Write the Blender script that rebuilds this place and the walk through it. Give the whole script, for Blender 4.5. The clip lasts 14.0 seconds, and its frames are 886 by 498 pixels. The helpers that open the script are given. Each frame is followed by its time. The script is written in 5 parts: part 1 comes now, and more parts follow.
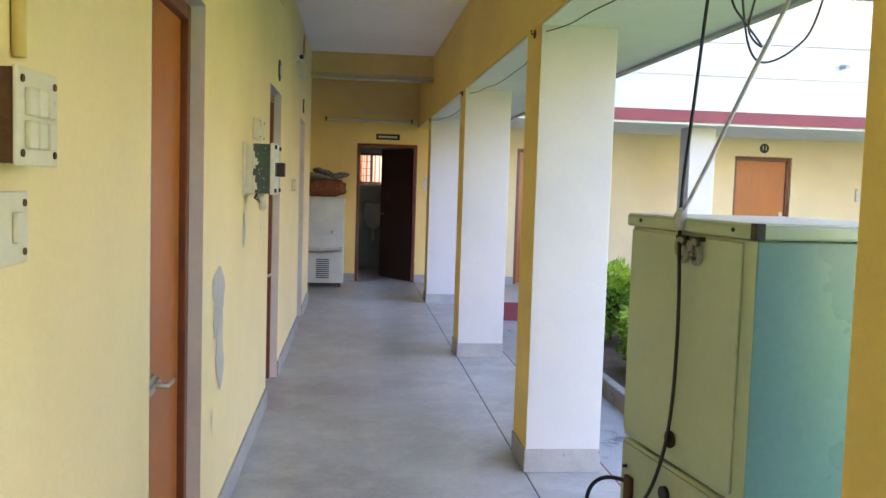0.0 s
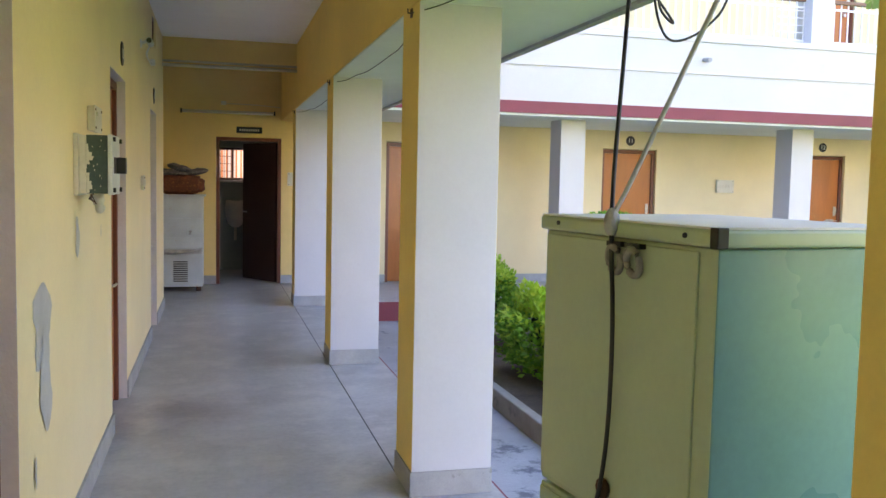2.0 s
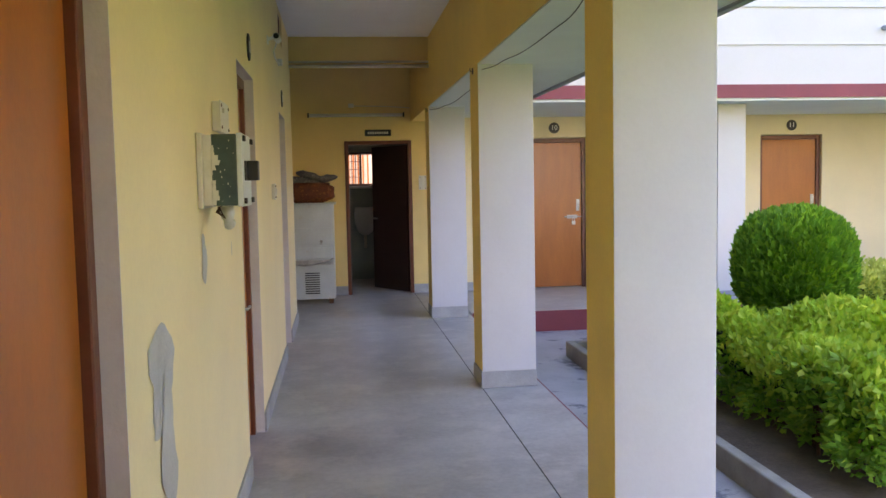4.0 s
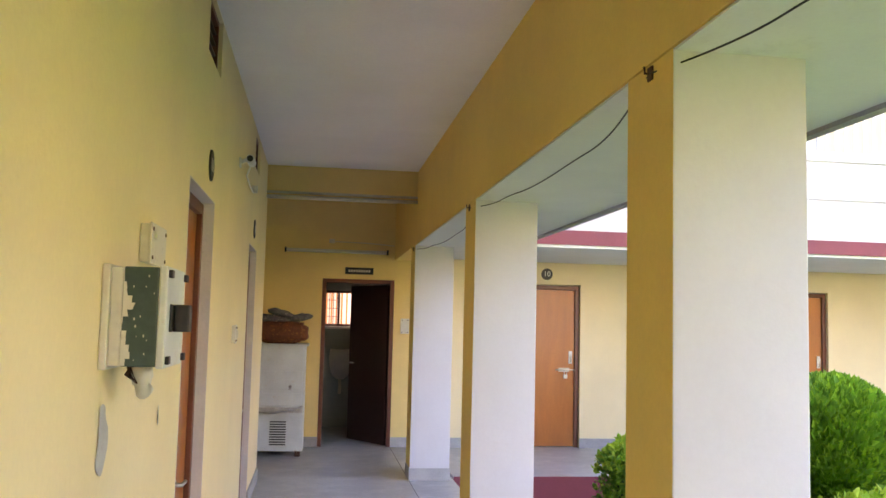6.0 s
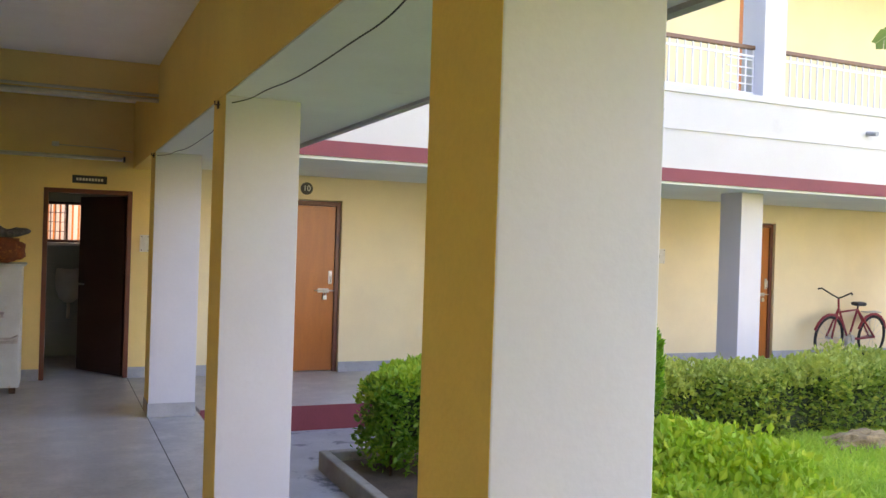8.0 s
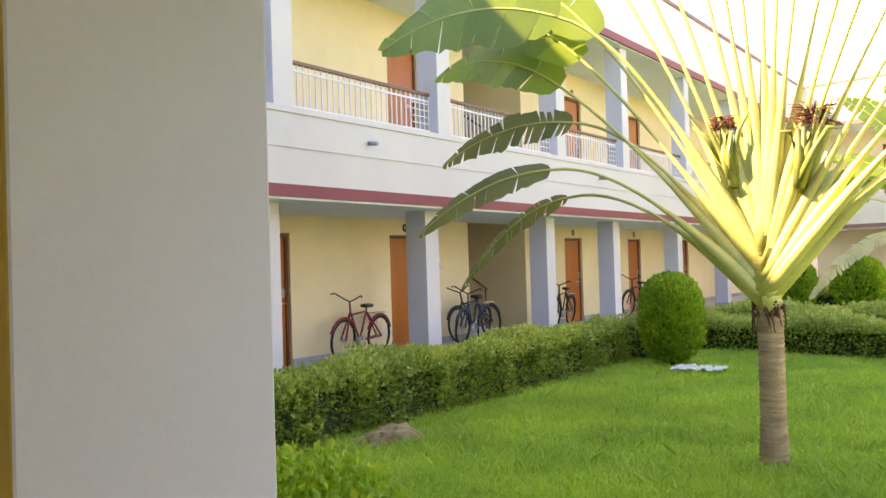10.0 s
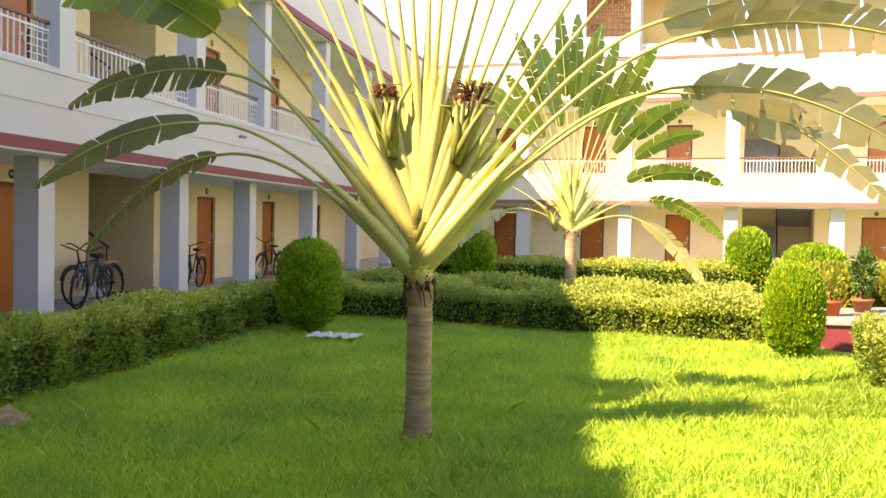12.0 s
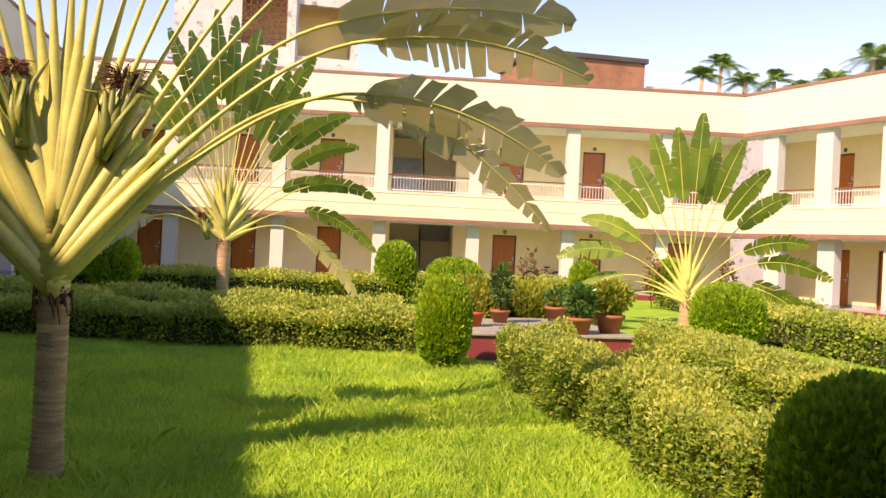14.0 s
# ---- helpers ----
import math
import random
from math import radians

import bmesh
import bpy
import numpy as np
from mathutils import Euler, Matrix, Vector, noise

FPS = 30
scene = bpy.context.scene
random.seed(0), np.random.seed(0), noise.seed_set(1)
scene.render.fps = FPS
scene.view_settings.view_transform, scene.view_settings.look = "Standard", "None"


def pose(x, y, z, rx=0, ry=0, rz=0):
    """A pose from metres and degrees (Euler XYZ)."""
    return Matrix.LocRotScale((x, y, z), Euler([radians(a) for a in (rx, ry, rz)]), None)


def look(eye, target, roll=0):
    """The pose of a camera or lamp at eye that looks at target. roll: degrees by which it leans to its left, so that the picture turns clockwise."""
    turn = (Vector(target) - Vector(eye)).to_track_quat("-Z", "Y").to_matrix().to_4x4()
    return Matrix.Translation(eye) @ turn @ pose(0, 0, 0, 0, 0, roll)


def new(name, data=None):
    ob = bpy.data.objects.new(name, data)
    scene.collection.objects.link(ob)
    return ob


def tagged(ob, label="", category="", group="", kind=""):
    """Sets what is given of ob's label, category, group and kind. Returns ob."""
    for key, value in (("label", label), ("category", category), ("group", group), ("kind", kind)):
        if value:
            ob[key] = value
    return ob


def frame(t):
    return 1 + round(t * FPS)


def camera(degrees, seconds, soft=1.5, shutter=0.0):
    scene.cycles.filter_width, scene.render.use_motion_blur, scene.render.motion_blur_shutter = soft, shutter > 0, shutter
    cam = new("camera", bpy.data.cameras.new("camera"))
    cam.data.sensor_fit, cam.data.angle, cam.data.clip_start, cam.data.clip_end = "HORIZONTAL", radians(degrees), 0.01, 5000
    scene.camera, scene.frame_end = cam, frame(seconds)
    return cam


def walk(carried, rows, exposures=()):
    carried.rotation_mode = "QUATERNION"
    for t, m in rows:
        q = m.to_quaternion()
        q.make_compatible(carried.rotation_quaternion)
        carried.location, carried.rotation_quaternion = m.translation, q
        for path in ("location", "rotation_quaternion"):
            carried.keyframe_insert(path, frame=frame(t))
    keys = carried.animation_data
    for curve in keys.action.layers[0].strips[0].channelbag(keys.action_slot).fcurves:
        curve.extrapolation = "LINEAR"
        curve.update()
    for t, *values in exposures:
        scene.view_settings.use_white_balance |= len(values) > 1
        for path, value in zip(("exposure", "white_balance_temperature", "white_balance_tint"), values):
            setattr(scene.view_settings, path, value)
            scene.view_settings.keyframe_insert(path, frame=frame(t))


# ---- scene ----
cam = camera(53.5, 14.0)
PATH = [
    (0, (0.012, -0.558, 1.477), (0.215, 1.427, 1.332), 1.8),
    (0.5, (0.016, -0.454, 1.464), (0.267, 1.523, 1.289), 2.1),
    (1, (0.022, -0.329, 1.468), (0.316, 1.646, 1.345), 1.6),
    (1.5, (0.033, -0.202, 1.481), (0.434, 1.755, 1.384), 0.9),
    (2, (0.037, -0.092, 1.483), (0.537, 1.839, 1.333), 1.2),
    (2.5, (0.013, 0.167, 1.461), (0.561, 2.086, 1.329), 2.4),
    (3, (-0.015, 0.345, 1.476), (0.5, 2.276, 1.396), 1.4),
    (3.5, (-0.043, 0.519, 1.473), (0.284, 2.487, 1.329), -1.1),
    (3.7, (-0.065, 0.621, 1.468), (0.188, 2.6, 1.318), -1.7),
    (5.8, (-0.004, 1.498, 1.508), (0.226, 3.484, 1.555), 0.5),
    (6, (-0.016, 1.605, 1.53), (0.262, 3.579, 1.7), 1.4),
    (6.5, (0.009, 1.78, 1.56), (0.364, 3.742, 1.719), 0.1),
    (7, (0.021, 1.961, 1.538), (0.412, 3.92, 1.629), 0.6),
    (7.5, (0.084, 2.189, 1.532), (0.64, 4.109, 1.618), 1.2),
    (8, (0.141, 2.338, 1.556), (0.952, 4.166, 1.551), 1.8),
    (8.2, (0.217, 2.443, 1.558), (1.17, 4.201, 1.509), 3.3),
    (8.5, (0.208, 2.501, 1.532), (1.396, 4.109, 1.475), 4.7),
    (8.8, (0.249, 2.618, 1.5), (1.612, 4.082, 1.474), 3.9),
    (9, (0.268, 2.679, 1.477), (1.755, 4.016, 1.486), 3.0),
    (9.2, (0.298, 2.729, 1.474), (1.834, 4.01, 1.494), 1.8),
    (11.3, (0.635, 3.218, 1.565), (2.513, 3.907, 1.57), -0.8),
    (11.5, (0.684, 3.250, 1.539), (2.599, 3.826, 1.519), 0.3),
    (12, (0.797, 3.316, 1.547), (2.763, 3.682, 1.489), 1.1),
    (12.1, (0.834, 3.331, 1.546), (2.809, 3.643, 1.499), 1.3),
    (12.5, (0.99, 3.384, 1.538), (2.988, 3.474, 1.546), 2.0),
    (13, (1.074, 3.374, 1.533), (3.067, 3.213, 1.489), 0.4),
    (13.5, (1.159, 3.43, 1.544), (3.127, 3.082, 1.472), 0.1),
    (14, (1.243, 3.446, 1.536), (3.199, 3.028, 1.528), 2.7),
]
EXPOSURES = [(0.0, 4.3, 8600, 28), (3.5, 3.85, 9000, 32), (6.5, 4.4, 9900, 35), (7.5, 4.1, 9800, 34), (8.2, 3.8, 10000, 31), (9.0, 3.5, 10600, 31), (11.5, 2.85, 10900, 30), (12.5, 2.32, 10900, 31), (13.5, 1.75, 10700, 32), (14.0, 1.58, 10500, 32)]
walk(cam, [(t, look(e, g, r)) for t, e, g, r in PATH], EXPOSURES)

# ---- daylight ----
SUN = Vector((-0.454, 0.588, 0.669))
world = bpy.data.worlds.new("sky")
scene.world = world
world.use_nodes = True
sky = world.node_tree.nodes.new("ShaderNodeTexSky")
sky.sky_type, sky.sun_disc = "NISHITA", False
sky.sun_elevation, sky.sun_rotation = math.asin(0.669), math.atan2(-0.454, 0.588)
sky.air_density, sky.dust_density, sky.ozone_density, sky.altitude = 1.0, 0.0, 5.5, 1200
world.node_tree.links.new(sky.outputs[0], world.node_tree.nodes["Background"].inputs[0])
world.node_tree.nodes["Background"].inputs[1].default_value = 0.11
lamp = bpy.data.lights.new("sun", "SUN")
lamp.energy, lamp.angle, lamp.color = 2.35, radians(0.6), (1.0, 0.94, 0.84)
new("sun", lamp).matrix_basis = look(SUN * 50, (0, 0, 0))

def ramp(nt, fac, stops):
    r = nt.nodes.new("ShaderNodeValToRGB")
    e = r.color_ramp.elements
    e[0].position, e[0].color = stops[0][0], (*stops[0][1], 1)
    e[1].position, e[1].color = stops[-1][0], (*stops[-1][1], 1)
    for p, c in stops[1:-1]:
        k = e.new(p)
        k.color = (*c, 1)
    nt.links.new(fac, r.inputs[0])
    return r.outputs[0]


def mixed(nt, fac, a, b):
    m = nt.nodes.new("ShaderNodeMix")
    m.data_type = "RGBA"
    nt.links.new(fac, m.inputs[0])
    for s, v in ((m.inputs[6], a), (m.inputs[7], b)):
        if isinstance(v, tuple):
            s.default_value = (*v, 1)
        else:
            nt.links.new(v, s)
    return m.outputs[2]


def noise_of(nt, scale, detail=4, rough=0.6, vec=None, stretch=None):
    n = nt.nodes.new("ShaderNodeTexNoise")
    n.inputs["Scale"].default_value, n.inputs["Detail"].default_value, n.inputs["Roughness"].default_value = scale, detail, rough
    if vec is None:
        vec = nt.nodes.new("ShaderNodeNewGeometry").outputs["Position"]
    if stretch:
        mp = nt.nodes.new("ShaderNodeMapping")
        mp.inputs["Scale"].default_value = stretch
        nt.links.new(vec, mp.inputs[0])
        vec = mp.outputs[0]
    nt.links.new(vec, n.inputs["Vector"])
    return n.outputs["Fac"]


def shade(c, k):
    return tuple(max(0.0, min(1.0, v * k)) for v in c)


def material(name, base, rough=0.7, metal=0.0, grain=60, patch=1.3, vary=0.12, bump=0.15, stretch=None, stain=None, stain_at=0.62, gloss_vary=0.1, spec=0.5, stain_w=0.08):
    """A painted, plastered or bare surface: broad patches, fine grain, stains of a second colour, and relief."""
    m = bpy.data.materials.new(name)
    m.use_nodes = True
    nt = m.node_tree
    b = nt.nodes["Principled BSDF"]
    broad = noise_of(nt, patch, 5, 0.65, stretch=stretch)
    fine = noise_of(nt, grain, 3, 0.6)
    c = ramp(nt, broad, [(0.3, shade(base, 1 - vary)), (0.7, shade(base, 1 + vary))])
    c2 = ramp(nt, fine, [(0.3, (1 - vary * 0.6,) * 3), (0.7, (1, 1, 1))])
    mul = nt.nodes.new("ShaderNodeMix")
    mul.data_type, mul.blend_type = "RGBA", "MULTIPLY"
    mul.inputs[0].default_value = 1
    nt.links.new(c, mul.inputs[6])
    nt.links.new(c2, mul.inputs[7])
    col = mul.outputs[2]
    if stain:
        s = noise_of(nt, patch * 2.3, 7, 0.7)
        k = ramp(nt, s, [(stain_at, (0, 0, 0)), (stain_at + stain_w, (1, 1, 1))])
        col = mixed(nt, k, col, stain)
    nt.links.new(col, b.inputs["Base Color"])
    b.inputs["Metallic"].default_value = metal
    b.inputs["Specular IOR Level"].default_value = spec
    r = nt.nodes.new("ShaderNodeMapRange")
    r.inputs["To Min"].default_value, r.inputs["To Max"].default_value = max(0.03, rough - gloss_vary), min(1, rough + gloss_vary)
    nt.links.new(broad, r.inputs["Value"])
    nt.links.new(r.outputs[0], b.inputs["Roughness"])
    if bump:
        bp = nt.nodes.new("ShaderNodeBump")
        bp.inputs["Strength"].default_value, bp.inputs["Distance"].default_value = bump, 0.01
        nt.links.new(fine, bp.inputs["Height"])
        nt.links.new(bp.outputs[0], b.inputs["Normal"])
    return m


def leaf_material(name, a, b_, c, light=0.35, patch=1.2, rough=0.5):
    """Leaves: three greens by island and by place, a little light let through."""
    m = bpy.data.materials.new(name)
    m.use_nodes = True
    nt = m.node_tree
    bs = nt.nodes["Principled BSDF"]
    g = nt.nodes.new("ShaderNodeNewGeometry")
    by = ramp(nt, g.outputs["Random Per Island"], [(0.0, a), (0.5, b_), (1.0, c)])
    place = noise_of(nt, patch, 3, 0.6)
    k = ramp(nt, place, [(0.35, (0.72, 0.8, 0.8)), (0.65, (1.1, 1.05, 1.0))])
    mul = nt.nodes.new("ShaderNodeMix")
    mul.data_type, mul.blend_type = "RGBA", "MULTIPLY"
    mul.inputs[0].default_value = 1
    nt.links.new(by, mul.inputs[6])
    nt.links.new(k, mul.inputs[7])
    nt.links.new(mul.outputs[2], bs.inputs["Base Color"])
    bs.inputs["Roughness"].default_value = rough
    tr = nt.nodes.new("ShaderNodeBsdfTranslucent")
    nt.links.new(mul.outputs[2], tr.inputs[0])
    mx = nt.nodes.new("ShaderNodeMixShader")
    mx.inputs[0].default_value = light
    nt.links.new(bs.outputs[0], mx.inputs[1])
    nt.links.new(tr.outputs[0], mx.inputs[2])
    nt.links.new(mx.outputs[0], nt.nodes["Material Output"].inputs[0])
    return m


# three yellows: cream on long walls, deeper on the end wall, ochre over pillars
YELLOW = material("yellow_paint", (0.86, 0.63, 0.26), 0.75, vary=0.08, patch=0.9, bump=0.12, stain=(0.74, 0.50, 0.22), stain_at=0.62, stain_w=0.2)
CREAM_Y = material("cream_yellow_paint", (0.84, 0.70, 0.43), 0.75, vary=0.07, patch=0.8, bump=0.12, stain=(0.78, 0.645, 0.40), stain_at=0.62, stain_w=0.2)
OCHRE = material("ochre_yellow", (0.90, 0.63, 0.20), 0.7, vary=0.08, patch=0.9, bump=0.15, stain=(0.83, 0.57, 0.18), stain_at=0.66, stain_w=0.15)
LILAC = material("pillar_grey_white", (0.57, 0.58, 0.615), 0.8, vary=0.05, patch=1.1, bump=0.06, stain=(0.53, 0.53, 0.56), stain_at=0.64)
REVEAL = material("reveal_paint", (0.66, 0.62, 0.62), 0.8, vary=0.08, patch=3, bump=0.2, stain=(0.5, 0.46, 0.44), stain_at=0.68)
WHITE = material("cream_white_paint", (0.64, 0.62, 0.575), 0.8, vary=0.05, patch=0.5, bump=0.15, stain=(0.57, 0.55, 0.50), stain_at=0.66)
CREAM_W = material("warm_cream", (0.76, 0.70, 0.54), 0.8, vary=0.05, patch=0.5, bump=0.15, stain=(0.68, 0.62, 0.48), stain_at=0.64)
CEIL = material("ceiling_paint", (0.90, 0.89, 0.90), 0.85, vary=0.06, patch=0.7, bump=0.12, stain=(0.80, 0.80, 0.82), stain_at=0.62, stain_w=0.2)
SOFFIT = material("green_white_paint", (0.73, 0.79, 0.74), 0.8, vary=0.06, patch=1.0, bump=0.2, stain=(0.66, 0.71, 0.66), stain_at=0.64)
BAND = material("faded_red_paint", (0.30, 0.15, 0.11), 0.8, vary=0.2, patch=1.2, bump=0.2, stain=(0.14, 0.10, 0.09), stain_at=0.6)
TEAL2 = material("cabinet_side_teal", (0.13, 0.32, 0.31), 0.3, vary=0.12, patch=1.2, bump=0.03)
RED = material("red_oxide_paint", (0.27, 0.045, 0.055), 0.6, vary=0.15, patch=1.6, bump=0.2, stain=(0.10, 0.05, 0.05), stain_at=0.66)
FLOOR = material("cement_floor", (0.42, 0.42, 0.42), 0.38, vary=0.27, patch=1.5, grain=30, bump=0.05, stain=(0.54, 0.53, 0.51), stain_at=0.48, stain_w=0.25, gloss_vary=0.2)
APRON = material("rough_cement", (0.40, 0.41, 0.42), 0.55, vary=0.25, patch=1.4, grain=120, bump=0.3, stain=(0.13, 0.14, 0.16), stain_at=0.55, gloss_vary=0.25)
PLINTH = material("grey_cement_skirting", (0.36, 0.37, 0.38), 0.6, vary=0.18, patch=4, grain=110, bump=0.25, stain=(0.24, 0.24, 0.24), stain_at=0.62)
KERB = material("kerb_concrete", (0.33, 0.315, 0.27), 0.85, vary=0.2, patch=4, grain=110, bump=0.5, stain=(0.2, 0.2, 0.18), stain_at=0.6)
JOINT = material("dark_joint", (0.07, 0.07, 0.07), 0.8, vary=0.2)
DOOR = material("orange_brown_enamel", (0.47, 0.132, 0.022), 0.32, vary=0.14, patch=2.2, grain=40, bump=0.05, stain=(0.49, 0.18, 0.05), stain_at=0.66, stretch=(3, 3, 0.5))
DOOR_DK = material("dark_brown_enamel", (0.06, 0.018, 0.014), 0.4, vary=0.15, patch=2.0, bump=0.08)
FRAME = material("red_brown_frame", (0.17, 0.045, 0.022), 0.4, vary=0.2, patch=5, bump=0.1)
STEEL = material("bare_steel", (0.55, 0.54, 0.52), 0.35, metal=0.9, vary=0.2, patch=12, bump=0.05)
RUST = material("rusty_iron", (0.12, 0.055, 0.03), 0.8, metal=0.2, vary=0.3, patch=14, bump=0.4)
BLACK = material("black_plastic", (0.015, 0.015, 0.016), 0.45, vary=0.2)
IVORY = material("ivory_plastic", (0.66, 0.63, 0.54), 0.45, vary=0.08, patch=9, bump=0.05, stain=(0.42, 0.37, 0.28), stain_at=0.62)
WHITE_PL = material("white_enamel", (0.74, 0.74, 0.73), 0.4, vary=0.06, patch=6, bump=0.05)
WOODRAIL = material("brown_wood_rail", (0.20, 0.085, 0.04), 0.45, vary=0.2, patch=6, bump=0.1)
BARS = material("white_rail_paint", (0.74, 0.73, 0.74), 0.45, vary=0.08, patch=6, bump=0.05)
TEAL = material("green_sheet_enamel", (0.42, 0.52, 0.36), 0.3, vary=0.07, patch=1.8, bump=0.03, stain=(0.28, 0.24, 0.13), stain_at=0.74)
SOIL = material("garden_soil", (0.11, 0.075, 0.05), 0.95, vary=0.35, patch=5, grain=50, bump=0.9)
TURF = material("turf_ground", (0.22, 0.44, 0.035), 0.95, vary=0.3, patch=2, grain=70, bump=0.8)
DARK = material("dark_room", (0.10, 0.09, 0.075), 0.9, vary=0.2)
BRICK = material("brick_far", (0.36, 0.17, 0.10), 0.9, vary=0.25, patch=1.2, bump=0.5, stain=(0.12, 0.09, 0.08), stain_at=0.62)
WEATHER = material("weathered_white_plaster", (0.56, 0.55, 0.53), 0.85, vary=0.1, patch=0.7, bump=0.2, stain=(0.22, 0.21, 0.20), stain_at=0.56)
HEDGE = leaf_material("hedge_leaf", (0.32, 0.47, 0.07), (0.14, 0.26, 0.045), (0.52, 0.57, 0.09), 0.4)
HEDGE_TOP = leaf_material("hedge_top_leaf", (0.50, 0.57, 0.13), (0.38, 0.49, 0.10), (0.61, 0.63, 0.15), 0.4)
# near-black filler: the shade between leaves is put into this colour
HEDGE_SHADE = material("hedge_inner_shade", (0.035, 0.05, 0.015), 0.95, vary=0.4, patch=6, bump=0.8)
JUNIPER = leaf_material("juniper_spray", (0.32, 0.55, 0.05), (0.17, 0.36, 0.035), (0.54, 0.68, 0.07), 0.42)
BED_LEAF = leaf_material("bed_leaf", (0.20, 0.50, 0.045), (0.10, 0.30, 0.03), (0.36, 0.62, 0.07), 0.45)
BED_JUNIPER = leaf_material("fresh_juniper_spray", (0.14, 0.42, 0.035), (0.07, 0.25, 0.025), (0.26, 0.55, 0.05), 0.42)
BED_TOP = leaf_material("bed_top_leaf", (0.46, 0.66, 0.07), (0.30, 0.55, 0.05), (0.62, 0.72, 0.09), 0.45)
GRASS = leaf_material("grass_blade", (0.43, 0.68, 0.10), (0.56, 0.72, 0.13), (0.31, 0.58, 0.08), 0.45, patch=0.9)


# ---- mesh helpers ----
def box(bm, x0, y0, z0, x1, y1, z1, bevel=0.0, mat=0):
    """A box between two corners, with its edges rounded off."""
    if x0 > x1: x0, x1 = x1, x0
    if y0 > y1: y0, y1 = y1, y0
    if z0 > z1: z0, z1 = z1, z0
    g = bmesh.ops.create_cube(bm, size=1)["verts"]
    for v in g:
        v.co = Vector(((x0 + x1) / 2 + v.co.x * (x1 - x0), (y0 + y1) / 2 + v.co.y * (y1 - y0), (z0 + z1) / 2 + v.co.z * (z1 - z0)))
    fs = {f for v in g for f in v.link_faces}
    for f in fs:
        f.material_index = mat
    if bevel:
        es = list({e for v in g for e in v.link_edges})
        bmesh.ops.bevel(bm, geom=es, offset=bevel, segments=2, affect="EDGES", profile=0.5)
    return g


def rod(bm, pts, r, sides=8, taper=None, cap=True):
    """A round bar along points; taper gives the radius at the end."""
    rings = []
    n = len(pts)
    pts = [Vector(p) for p in pts]
    for i, p in enumerate(pts):
        d = (pts[min(i + 1, n - 1)] - pts[max(i - 1, 0)]).normalized()
        up = Vector((0, 0, 1)) if abs(d.z) < 0.9 else Vector((0, 1, 0))
        a = d.cross(up).normalized()
        b = d.cross(a)
        rr = r if taper is None else r + (taper - r) * i / max(1, n - 1)
        rings.append([bm.verts.new(p + a * rr * math.cos(2 * math.pi * k / sides) + b * rr * math.sin(2 * math.pi * k / sides)) for k in range(sides)])
    for i in range(n - 1):
        for k in range(sides):
            f = bm.faces.new((rings[i][k], rings[i][(k + 1) % sides], rings[i + 1][(k + 1) % sides], rings[i + 1][k]))
            f.smooth = True
    if cap:
        bm.faces.new(rings[0][::-1])
        bm.faces.new(rings[-1])


def lathe(bm, prof, cx=0, cy=0, sides=20, smooth=True):
    """A turned shape: (radius, z) from bottom to top."""
    rings = [[bm.verts.new((cx + r * math.cos(2 * math.pi * k / sides), cy + r * math.sin(2 * math.pi * k / sides), z)) for k in range(sides)] for r, z in prof]
    for i in range(len(prof) - 1):
        for k in range(sides):
            f = bm.faces.new((rings[i][k], rings[i][(k + 1) % sides], rings[i + 1][(k + 1) % sides], rings[i + 1][k]))
            f.smooth = smooth
    bm.faces.new(rings[0][::-1])
    bm.faces.new(rings[-1])


def mesh_of(name, bm, *mats):
    bmesh.ops.recalc_face_normals(bm, faces=bm.faces)
    me = bpy.data.meshes.new(name)
    bm.to_mesh(me)
    bm.free()
    for m in mats:
        me.materials.append(m)
    return me


def solid(name, bm, mats, label="", category="", group="", kind="", m=None):
    """A top-level thing that is one mesh."""
    ob = new(name, mesh_of(name, bm, *(mats if isinstance(mats, (list, tuple)) else [mats])))
    if m is not None:
        ob.matrix_basis = m
    return tagged(ob, label, category, group, kind)


def thing(name, label, category, m=None, group="", kind=""):
    """An empty at the base of a thing made of parts, which are built in its own axes."""
    ob = new(name)
    ob.empty_display_size = 0.1
    if m is not None:
        ob.matrix_basis = m
    return tagged(ob, label, category, group, kind)


def part(name, bm, mat, parent, label=""):
    ob = new(name, mesh_of(name, bm, *(mat if isinstance(mat, (list, tuple)) else [mat])))
    ob.parent = parent
    return tagged(ob, label)


def shared(name, me, parent, m):
    """One more object on a mesh that others use too."""
    ob = new(name, me)
    ob.parent = parent
    ob.matrix_basis = m
    return ob


def B():
    return bmesh.new()


def bx(*a, **k):
    bm = bmesh.new()
    box(bm, *a, **k)
    return bm


def holed(bm, u0, u1, z0, z1, v0, v1, holes, along="x", mat=0):
    """A wall with rectangular openings (a, b, za, zb) that go right through."""
    cuts = sorted({u0, u1, *[h[0] for h in holes], *[h[1] for h in holes]})
    for a, b in zip(cuts, cuts[1:]):
        mid = (a + b) / 2
        hs = sorted((h[2], h[3]) for h in holes if h[0] <= mid <= h[1])
        z = z0
        for za, zb in hs + [(z1, z1)]:
            if za > z + 1e-4:
                if along == "x":
                    box(bm, a, v0, z, b, v1, za, mat=mat)
                else:
                    box(bm, v0, a, z, v1, b, za, mat=mat)
            z = max(z, zb)
    bmesh.ops.remove_doubles(bm, verts=bm.verts, dist=1e-5)


